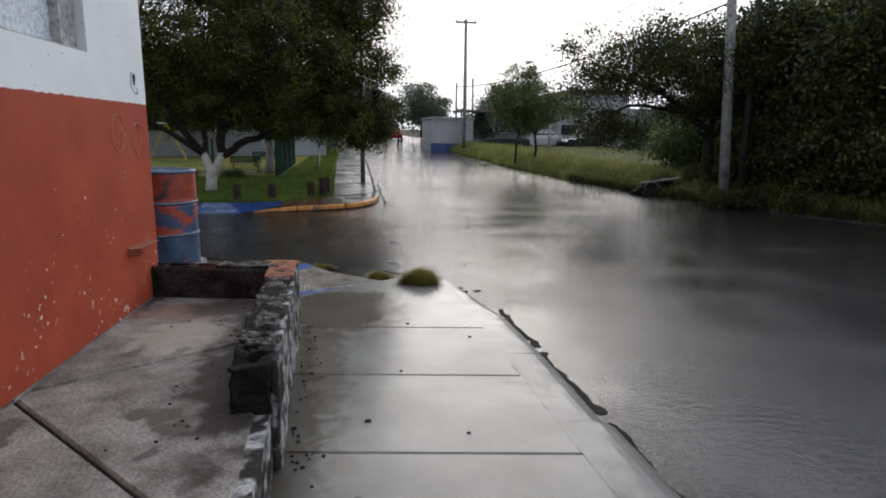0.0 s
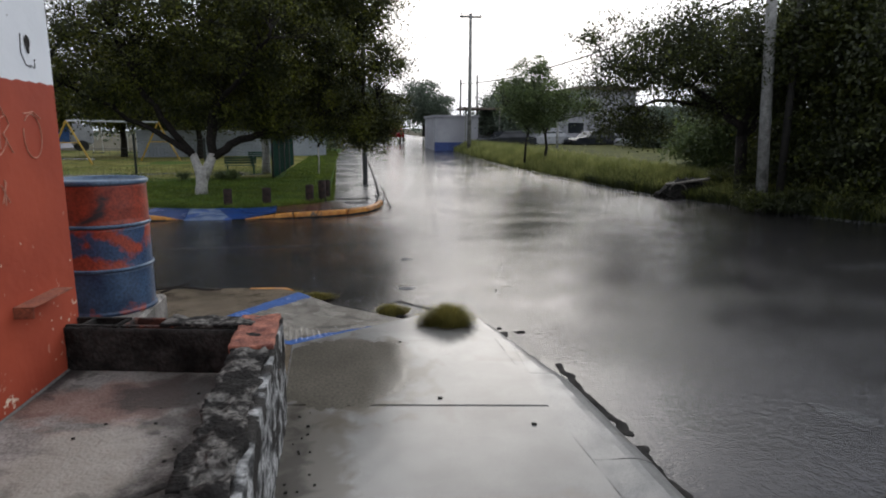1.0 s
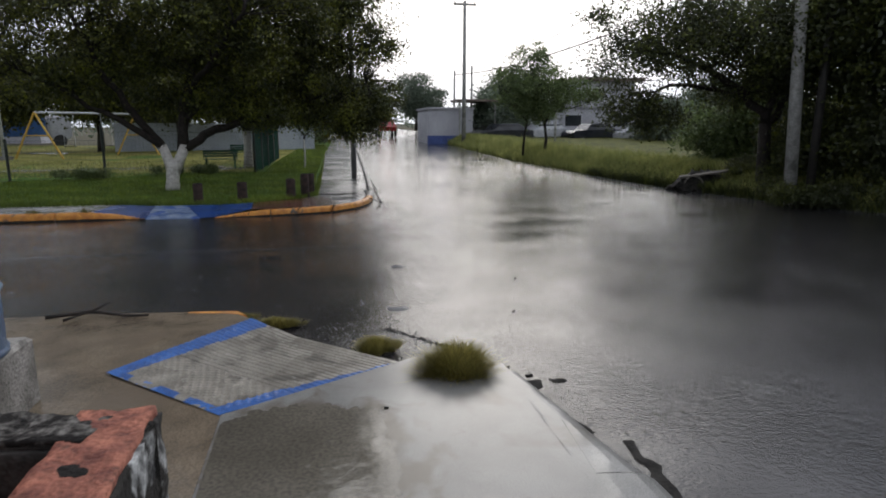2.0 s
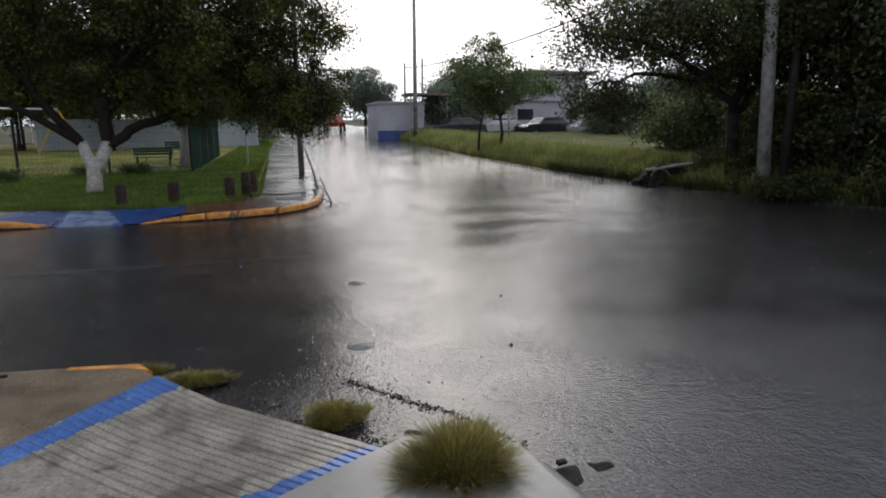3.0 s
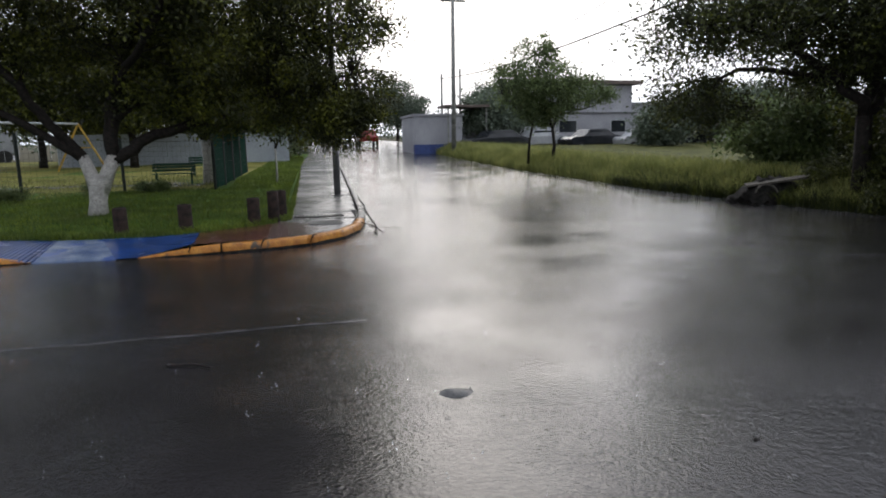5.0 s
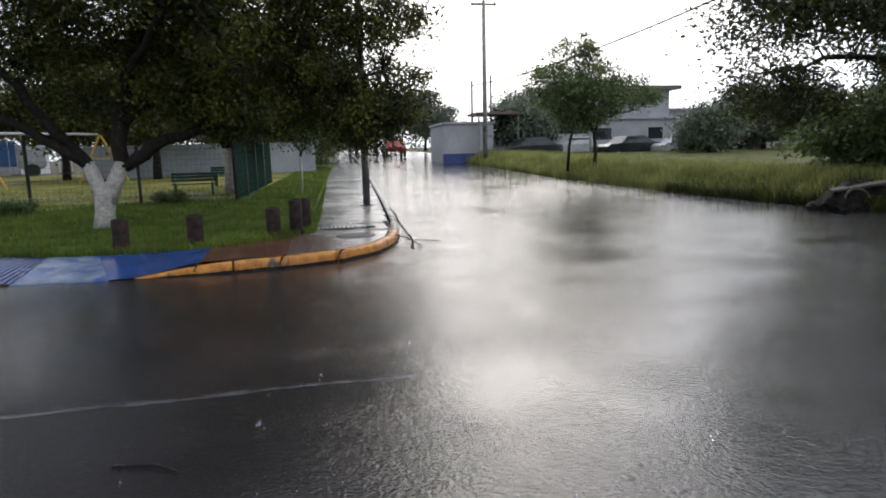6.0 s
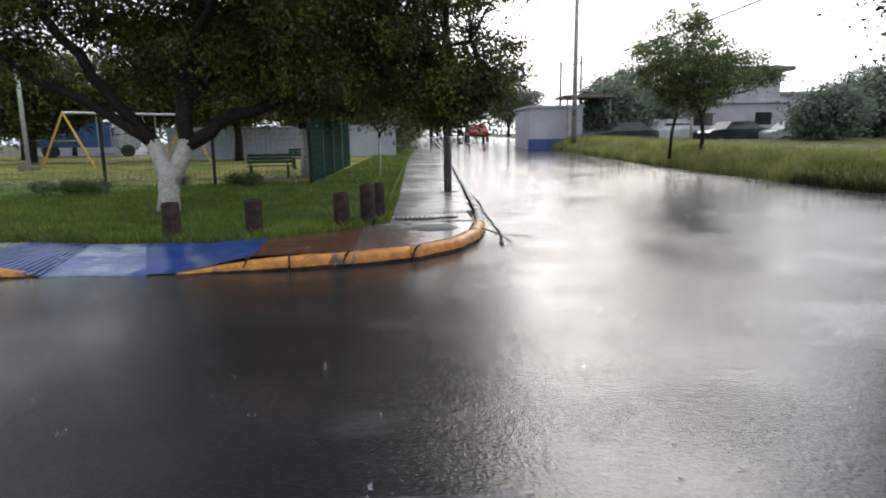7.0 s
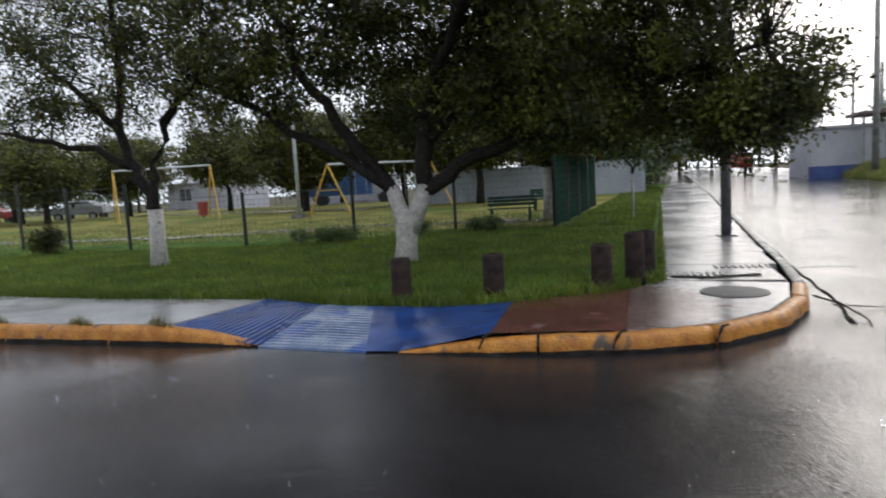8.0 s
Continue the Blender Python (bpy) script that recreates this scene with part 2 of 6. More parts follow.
M_CLAY = surf("clay_block", (0.025, 0.02, 0.018), (0.20, 0.065, 0.04), 6.0, 0.85, 0.1, 0.7, 60, (0.02, 0.018, 0.016), 6.0, 0.53, gloss=0.2)
M_RED_MORTAR = surf("red_stained_mortar", (0.16, 0.06, 0.045), (0.38, 0.15, 0.10), 14.0, 0.85, 0.1, 0.9, 60, (0.05, 0.04, 0.035), 7.0, 0.6, gloss=0.2)
M_WALL = wall_paint()
M_WALL_PLAIN = surf("white_wall_paint", (0.62, 0.64, 0.66), (0.72, 0.73, 0.74), 1.6, 0.7, 0.05, 0.3, 30)
M_JAMB = surf("grey_worn_jamb", (0.28, 0.28, 0.28), (0.42, 0.42, 0.41), 8.0, 0.7, 0.1, 0.5, 40, (0.10, 0.09, 0.085), 6.0, 0.62)
M_BOARD = surf("bluish_white_board", (0.50, 0.55, 0.62), (0.60, 0.65, 0.72), 1.5, 0.5, 0.1, 0.05, 40)
M_RUST = surf("rusty_red_iron", (0.20, 0.05, 0.025), (0.32, 0.10, 0.05), 25.0, 0.7, 0.1, 0.5, 80)
M_SCRATCH = surf("chalky_scratch", (0.48, 0.20, 0.13), (0.55, 0.26, 0.18), 30.0, 0.9, 0.05, 0.2, 80)
M_DRUM = surf("chipped_red_and_blue_drum_paint", (0.040, 0.075, 0.15), (0.34, 0.055, 0.028), 5.0, 0.45, 0.12, 0.25, 60, (0.035, 0.026, 0.028), 2.6, 0.63,
              wet=0.3, wet_rough=0.15, spread=0.035, detail=12.0)
M_DRUM_RED = surf("scorched_red_drum_paint", (0.17, 0.030, 0.018), (0.34, 0.055, 0.028), 7.0, 0.45, 0.12, 0.12, 60, (0.030, 0.026, 0.030), 3.0, 0.575, wet=0.3, wet_rough=0.15, detail=9.0)
M_DRUM_LOW = surf("rubbed_blue_drum_paint", (0.022, 0.045, 0.095), (0.05, 0.095, 0.17), 6.0, 0.45, 0.12, 0.12, 60, (0.24, 0.045, 0.026), 4.5, 0.56, wet=0.3, wet_rough=0.15, detail=9.0)
M_DRUM_BLUE = surf("blue_drum_rim", (0.045, 0.085, 0.15), (0.09, 0.15, 0.22), 9.0, 0.4, 0.1, 0.2, 60, wet=0.3, wet_rough=0.15)
M_BLUE = surf("worn_blue_paint", (0.012, 0.065, 0.24), (0.03, 0.12, 0.38), 8.0, 0.6, 0.1, 0.4, 90, (0.22, 0.22, 0.22), 4.5, 0.63, wet=0.8, wet_rough=0.15,
              ripple=0.1, ripple_scale=30)
M_BLUE_DEEP = surf("deep_blue_pavement_paint", (0.004, 0.028, 0.13), (0.009, 0.055, 0.23), 3.0, 0.6, 0.1, 0.3, 80, (0.02, 0.05, 0.15), 1.8, 0.62, wet=0.7,
                   wet_rough=0.16, ripple=0.08, ripple_scale=30)
# rubbed blue; the pale tone also holds whitish wet glints
M_BLUE_PALE = surf("rubbed_blue_paint_with_glints", (0.018, 0.065, 0.20), (0.17, 0.22, 0.31), 3.5, 0.6, 0.1, 0.4, 80, (0.02, 0.06, 0.22), 2.2, 0.58, wet=1.0, wet_rough=0.12, ripple=0.1, ripple_scale=30)
M_RAMP = surf("grooved_ramp_concrete", (0.15, 0.132, 0.105), (0.26, 0.235, 0.195), 6.0, 0.75, 0.1, 0.6, 90, (0.075, 0.066, 0.052), 4.0, 0.57, wet=0.6, wet_rough=0.16, ripple=0.1, ripple_scale=40, detail=9.0)
M_REDPAVE = surf("red_brown_pavement_paint", (0.085, 0.028, 0.020), (0.13, 0.05, 0.036), 3.0, 0.7, 0.1, 0.3, 80, (0.20, 0.15, 0.13), 1.6, 0.66, wet=1.0, wet_rough=0.12,
                 ripple=0.1, ripple_scale=30)
M_ORANGE = surf("chipped_orange_kerb_paint", (0.38, 0.135, 0.014), (0.58, 0.25, 0.035), 9.0, 0.6, 0.1, 0.7, 70, (0.075, 0.055, 0.04), 4.2, 0.585, wet=0.4, wet_rough=0.2)
M_WATER = surf("shallow_silty_water", (0.062, 0.054, 0.040), (0.10, 0.088, 0.068), 2.0, 0.6, 0.1, 0.1, 60, wet=1.0, wet_rough=0.02, ripple=0.08, ripple_scale=16)
M_BARK = surf("wet_dark_bark", (0.010, 0.008, 0.007), (0.032, 0.026, 0.022), 14.0, 0.8, 0.1, 1.0, 50, gloss=0.25)
M_WHITEWASH = surf("whitewashed_bark", (0.42, 0.40, 0.37), (0.62, 0.60, 0.56), 10.0, 0.85, 0.05, 0.9, 45, (0.18, 0.16, 0.13), 5.0, 0.64)
M_STUMP = surf("dark_weathered_post_wood", (0.014, 0.010, 0.008), (0.050, 0.032, 0.026), 9.0, 0.85, 0.1, 0.9, 60, gloss=0.25)
M_LEAF = foliage("dark_tree_leaves", (0.015, 0.020, 0.005), (0.19, 0.205, 0.02))
M_LEAF_DARK = foliage("deep_green_leaves", (0.016, 0.022, 0.006), (0.13, 0.15, 0.024))
# light green leaves, their colour lifted further for thin haze
M_LEAF_LIGHT = foliage("light_tree_leaves", (0.065, 0.095, 0.034), (0.22, 0.28, 0.095))
# rain haze is mixed into this paler, greyer leaf colour
M_LEAF_FAR = foliage("far_leaves_with_haze_tint", (0.08, 0.105, 0.075), (0.18, 0.22, 0.15))
M_GRASS = foliage("green_lawn_blades", (0.06, 0.095, 0.008), (0.21, 0.265, 0.028))
M_GRASS_TALL = foliage("tall_verge_grass", (0.14, 0.16, 0.042), (0.48, 0.47, 0.16))
M_WEED = foliage("olive_weed_blades", (0.10, 0.09, 0.022), (0.40, 0.34, 0.10))
M_LAWN = surf("short_wet_lawn", (0.03, 0.065, 0.008), (0.08, 0.15, 0.022), 2.0, 0.9, 0.05, 0.9, 35, (0.09, 0.10, 0.03), 0.5, 0.6, gloss=0.06)
M_PARK = surf("yellowed_park_grass", (0.12, 0.12, 0.03), (0.26, 0.24, 0.075), 0.7, 0.9, 0.05, 0.8, 25, (0.08, 0.12, 0.03), 0.25, 0.56, gloss=0.06)
M_VERGE = surf("verge_soil_and_grass", (0.05, 0.055, 0.02), (0.12, 0.12, 0.04), 1.2, 0.9, 0.05, 0.8, 30, gloss=0.06)
M_POST = surf("dark_green_fence_paint", (0.008, 0.014, 0.012), (0.018, 0.03, 0.025), 8.0, 0.5, 0.1, 0.2, 60)
M_WIRE = surf("dark_green_wire", (0.012, 0.02, 0.016), (0.03, 0.045, 0.035), 8.0, 0.5, 0.1, 0.0, 60)
M_BENCH = surf("dark_green_bench_paint", (0.008, 0.055, 0.035), (0.015, 0.085, 0.055), 5.0, 0.4, 0.1, 0.2, 60, wet=0.5, wet_rough=0.1)
M_YELLOW = surf("yellow_swing_paint", (0.50, 0.29, 0.03), (0.62, 0.40, 0.06), 5.0, 0.5, 0.1, 0.1, 60)
M_STEEL = surf("grey_painted_steel", (0.42, 0.44, 0.45), (0.55, 0.57, 0.58), 5.0, 0.5, 0.1, 0.1, 60)
M_POLE_DARK = surf("dark_steel_pole", (0.03, 0.032, 0.034), (0.06, 0.062, 0.065), 4.0, 0.45, 0.1, 0.2, 50, (0.12, 0.12, 0.12), 2.0, 0.62)
M_POLE_GREY = surf("dull_galvanised_pole", (0.10, 0.102, 0.105), (0.17, 0.172, 0.175), 4.0, 0.5, 0.1, 0.2, 50, (0.05, 0.05, 0.05), 2.0, 0.60)
M_POLE = surf("grey_concrete_pole", (0.20, 0.20, 0.19), (0.32, 0.32, 0.30), 4.0, 0.8, 0.1, 0.4, 50, (0.10, 0.10, 0.09), 1.4, 0.60)
M_POLE_PALE = surf("pale_mottled_concrete_pole", (0.26, 0.26, 0.245), (0.46, 0.45, 0.43), 6.0, 0.8, 0.1, 0.6, 50, (0.13, 0.13, 0.12), 3.0, 0.58)
M_POLE_WOOD = surf("black_wet_timber", (0.012, 0.010, 0.009), (0.03, 0.026, 0.022), 9.0, 0.8, 0.1, 0.6, 50)
M_GREYWALL = surf("blue_grey_render", (0.30, 0.33, 0.36), (0.40, 0.43, 0.46), 1.0, 0.85, 0.05, 0.2, 20, (0.25, 0.27, 0.29), 0.5, 0.6)
M_LILAC = surf("pale_grey_render", (0.36, 0.36, 0.39), (0.46, 0.46, 0.49), 0.8, 0.85, 0.05, 0.2, 20, (0.29, 0.29, 0.31), 0.4, 0.6)
M_BLUEWALL = surf("royal_blue_wall_paint", (0.035, 0.06, 0.20), (0.06, 0.10, 0.28), 1.5, 0.7, 0.1, 0.2, 30)
M_ROOF = surf("brown_roof_slab", (0.12, 0.09, 0.08), (0.18, 0.14, 0.12), 2.0, 0.8, 0.1, 0.2, 30)
M_GLASS = surf("dark_window_glass", (0.02, 0.024, 0.028), (0.035, 0.04, 0.045), 1.0, 0.08, 0.03, 0.0, 30)
M_CAR_DARK = surf("dark_car_paint", (0.02, 0.022, 0.028), (0.035, 0.038, 0.045), 2.0, 0.25, 0.05, 0.0, 30, wet=1.0, wet_rough=0.05)
M_CAR_PALE = surf("silver_car_paint", (0.35, 0.36, 0.38), (0.45, 0.46, 0.48), 2.0, 0.3, 0.05, 0.0, 30, wet=1.0, wet_rough=0.05)
M_CAR_RED = surf("red_car_paint", (0.22, 0.02, 0.02), (0.30, 0.03, 0.03), 2.0, 0.3, 0.05, 0.0, 30, wet=1.0, wet_rough=0.05)
M_TRUCK = surf("blue_truck_paint", (0.02, 0.07, 0.20), (0.04, 0.11, 0.28), 2.0, 0.4, 0.05, 0.0, 30)
M_RUBBER = surf("black_tyre_rubber", (0.012, 0.012, 0.012), (0.025, 0.025, 0.025), 9.0, 0.85, 0.05, 0.3, 60)
M_PLANK = surf("grey_old_plank", (0.10, 0.088, 0.072), (0.19, 0.17, 0.145), 12.0, 0.85, 0.05, 0.6, 60)
M_BIN = surf("red_plastic_bin", (0.28, 0.03, 0.025), (0.36, 0.05, 0.035), 6.0, 0.5, 0.1, 0.0, 60)


# ---- building helpers ----
def road_z(v):
    """The street falls to a low line at the far kerb and climbs away beyond it."""
    return float(np.interp(v, SOFT_V, SOFT_H))


def land_z(u, v):
    """The park side lies flat where the street climbs."""
    s = min(max((-u - 3.0) / 9.0, 0.0), 1.0)
    return road_z(v) * (1 - s) + min(road_z(v), -0.16 + 0.001 * max(v - 33, 0)) * s


ROAD_V = (-60, 5.0, 7.0, 14.8, 23.0, 31.0, 43.0, 80.0, 400.0, 1500.0)
ROAD_H = (-0.12, -0.12, -0.14, -0.44, -0.43, -0.22, 0.10, 1.0, 4.0, 4.0)
SOFT_V = np.concatenate([np.arange(-60, 120, 0.25), np.arange(120, 1501, 20)])
SOFT_H = np.array([np.average(np.interp(v + np.linspace(-3.5, 3.5, 29), ROAD_V, ROAD_H), weights=np.hanning(31)[1:-1]) for v in SOFT_V])


def part(name, data, material, parent=None, label=""):
    """Links a bmesh, or (vertices, faces), as one mesh object under a thing or a part."""
    me = bpy.data.meshes.new(name)
    if isinstance(data, bmesh.types.BMesh):
        data.to_mesh(me)
        data.free()
    else:
        me.from_pydata(list(data[0]), [], list(data[1]))
    for mat in (material if isinstance(material, (list, tuple)) else [material]):
        me.materials.append(mat)
    ob = new(name, me)
    if parent:
        ob.parent = parent
    if label:
        tagged(ob, label)
    return ob


def thing(name, label, category, group="", at=(0, 0, 0), turn=0.0):
    ob = new(name)
    ob.matrix_basis = pose(*at, 0, 0, turn)
    return tagged(ob, label, category, group)


def box(bm, x0, x1, y0, y1, z0, z1, m=None, bevel=0.0):
    made = bmesh.ops.create_cube(bm, size=1.0)["verts"]
    for vert in made:
        c = vert.co
        c.x, c.y, c.z = (x0 + x1) / 2 + c.x * (x1 - x0), (y0 + y1) / 2 + c.y * (y1 - y0), (z0 + z1) / 2 + c.z * (z1 - z0)
    if bevel:
        edges = list({e for vert in made for e in vert.link_edges})
        made = bmesh.ops.bevel(bm, geom=edges, offset=bevel, segments=2, affect='EDGES')["verts"]
    if m:
        bmesh.ops.transform(bm, matrix=m, verts=list({vert for vert in made}))
    return bm


def boxes(*specs, bevel=0.0):
    bm = bmesh.new()
    for s in specs:
        box(bm, *s, bevel=bevel)
    return bm


def tube(points, radii, sides=8, caps=True):
    """A tapered tube along a line of points."""
    pts = [Vector(p) for p in points]
    verts, faces = [], []
    for i, p in enumerate(pts):
        d = (pts[min(i + 1, len(pts) - 1)] - pts[max(i - 1, 0)]).normalized()
        side = d.cross(Vector((0.31, 0.17, 0.93)) if abs(d.z) < 0.8 else Vector((1, 0.2, 0))).normalized()
        up = d.cross(side)
        for k in range(sides):
            a = 2 * math.pi * k / sides
            verts.append(p + (side * math.cos(a) + up * math.sin(a)) * radii[i])
    for i in range(len(pts) - 1):
        for k in range(sides):
            a, b = i * sides + k, i * sides + (k + 1) % sides
            faces.append((a, b, b + sides, a + sides))
    if caps:
        faces.append(tuple(range(sides))[::-1])
        faces.append(tuple(range((len(pts) - 1) * sides, len(pts) * sides)))
    return verts, faces


def merge(pieces):
    verts, faces = [], []
    for v, f in pieces:
        n = len(verts)
        verts.extend(v)
        faces.extend(tuple(i + n for i in q) for q in f)
    return verts, faces


def lathe(profile, sides=32):
    """A turned form from (radius, height) pairs, bottom to top."""
    verts, faces = [], []
    for r, z in profile:
        for k in range(sides):
            a = 2 * math.pi * k / sides
            verts.append((r * math.cos(a), r * math.sin(a), z))
    for i in range(len(profile) - 1):
        for k in range(sides):
            a, b = i * sides + k, i * sides + (k + 1) % sides
            faces.append((a, b, b + sides, a + sides))
    faces.append(tuple(range(sides))[::-1])
    faces.append(tuple(range((len(profile) - 1) * sides, len(profile) * sides)))
    return verts, faces


def smooth(ob):
    for poly in ob.data.polygons:
        poly.use_smooth = True
    return ob


def grid(corners, nu, nv, height):
    """A bilinear patch over four plan corners (u, v), with height(u, v, s, t) for its level. s runs from the first edge to the third."""
    a, b, c, d = [np.array(q, float) for q in corners]
    verts, faces = [], []
    for j in range(nv + 1):
        t = j / nv
        for i in range(nu + 1):
            s = i / nu
            p = (1 - s) * (1 - t) * a + s * (1 - t) * b + s * t * c + (1 - s) * t * d
            verts.append((p[0], p[1], height(p[0], p[1], s, t)))
    for j in range(nv):
        for i in range(nu):
            k = j * (nu + 1) + i
            faces.append((k, k + 1, k + nu + 2, k + nu + 1))
    return verts, faces


def slab(poly, z0, z1, gap=0.006, soft=0.008):
    """A prism over a plan polygon, drawn in by the joint's half width, with a rounded upper edge. z1 may follow the place."""
    pts = [Vector(p) for p in poly]
    n = len(pts)
    area = sum(pts[i].x * pts[(i + 1) % n].y - pts[(i + 1) % n].x * pts[i].y for i in range(n))
    if area < 0:
        pts.reverse()
    level = z1 if callable(z1) else (lambda x, y: z1)

    def inset(d):
        out = []
        for i in range(n):
            e0, e1 = (pts[i] - pts[i - 1]).normalized(), (pts[(i + 1) % n] - pts[i]).normalized()
            n0, n1 = Vector((-e0.y, e0.x)), Vector((-e1.y, e1.x))
            m = n0 + n1
            m = m / max(m.length_squared / 2, 0.3)
            out.append(pts[i] + m * d)
        return out
    outer, inner = inset(gap), inset(gap + soft)
    verts = [(p.x, p.y, z0) for p in outer] + [(p.x, p.y, level(p.x, p.y) - soft) for p in outer] + [(p.x, p.y, level(p.x, p.y)) for p in inner]
    faces = [tuple(range(2 * n, 3 * n))]
    for r in (0, n):
        for i in range(n):
            j = (i + 1) % n
            faces.append((r + i, r + j, r + n + j, r + n + i))
    return verts, faces


def rough_box(x0, x1, y0, y1, z0, z1, step=0.04, amp=0.012, seed=0.0, ragged=None):
    """A block of crumbling masonry: a box cut fine, its faces uneven. ragged(x, y) lowers the top."""
    bm = bmesh.new()
    n = [max(1, round((b - a) / step)) for a, b in ((x0, x1), (y0, y1), (z0, z1))]
    seen = {}

    def vert(i, j, k):
        if (i, j, k) not in seen:
            x, y, z = x0 + (x1 - x0) * i / n[0], y0 + (y1 - y0) * j / n[1], z0 + (z1 - z0) * k / n[2]
            if ragged and k:
                z = z0 + (z - z0) * ragged(x, y)
            off = noise.noise_vector(Vector((x * 9 + seed, y * 9, z * 9))) * amp + noise.noise_vector(Vector((x * 30, y * 30 + seed, z * 30))) * amp * 0.5
            seen[i, j, k] = bm.verts.new(Vector((x, y, z)) + off)
        return seen[i, j, k]
    for a, b, c in ((0, 1, 2), (1, 2, 0), (0, 2, 1)):
        for i in range(n[a]):
            for j in range(n[b]):
                for end in (0, n[c]):
                    q = []
                    for di, dj in ((0, 0), (1, 0), (1, 1), (0, 1)):
                        idx = [0, 0, 0]
                        idx[a], idx[b], idx[c] = i + di, j + dj, end
                        q.append(vert(*idx))
                    bm.faces.new(q)
    bmesh.ops.recalc_face_normals(bm, faces=bm.faces)
    return bm


def blades(name, places, height, width, lean, material, parent=None, rng=None):
    """Many narrow leaves of grass in one mesh, each a bent strip of two faces."""
    places = np.asarray(places, float)
    n = len(places)
    h = height * rng.uniform(0.5, 1.2, n)
    a = rng.uniform(0, 2 * np.pi, n)
    side = np.stack([np.cos(a), np.sin(a), np.zeros(n)], 1) * (width * rng.uniform(0.6, 1.3, n))[:, None]
    b = rng.uniform(0, 2 * np.pi, n)
    bend = np.stack([np.cos(b), np.sin(b), np.zeros(n)], 1) * (h * lean * rng.uniform(0.2, 1.0, n))[:, None]
    up = np.zeros((n, 3))
    up[:, 2] = h
    v = np.stack([places - side, places + side, places + up * 0.6 + bend * 0.35 + side * 0.7, places + up * 0.6 + bend * 0.35 - side * 0.7,
                  places + up + bend], 1).reshape(-1, 3)
    k = np.arange(n)[:, None] * 5
    quads, tris = k + np.array([0, 1, 2, 3]), k + np.array([3, 2, 4])
    me = bpy.data.meshes.new(name)
    me.vertices.add(5 * n)
    me.vertices.foreach_set("co", v.ravel())
    me.loops.add(7 * n)
    me.loops.foreach_set("vertex_index", np.concatenate([quads, tris], 1).ravel().astype(np.int32))
    me.polygons.add(2 * n)
    start = (np.arange(n)[:, None] * 7 + np.array([0, 4])).ravel().astype(np.int32)
    me.polygons.foreach_set("loop_start", start)
    me.update(calc_edges=True)
    me.materials.append(material)
    ob = new(name, me)
    if parent:
        ob.parent = parent
    return ob


def leaf_mesh(name, centres, normal_up, length, width, material, parent, rng):
    """Single leaves as small folded lozenges."""
    n = len(centres)
    a = rng.normal(size=(n, 3))
    a[:, 2] -= normal_up
    a /= np.linalg.norm(a, axis=1)[:, None]
    b = np.cross(a, rng.normal(size=(n, 3)))
    b /= np.linalg.norm(b, axis=1)[:, None]
    ln = (length * rng.uniform(0.6, 1.3, n))[:, None]
    wd = (width * rng.uniform(0.6, 1.3, n))[:, None]
    v = np.stack([centres - a * ln / 2, centres + b * wd / 2, centres + a * ln / 2, centres - b * wd / 2], 1).reshape(-1, 3)
    me = bpy.data.meshes.new(name)
    me.vertices.add(4 * n)
    me.vertices.foreach_set("co", v.ravel())
    me.loops.add(4 * n)
    me.loops.foreach_set("vertex_index", np.arange(4 * n, dtype=np.int32))
    me.polygons.add(n)
    me.polygons.foreach_set("loop_start", np.arange(0, 4 * n, 4, dtype=np.int32))
    me.update(calc_edges=True)
    me.materials.append(material)
    ob = new(name, me)
    ob.parent = parent
    return ob


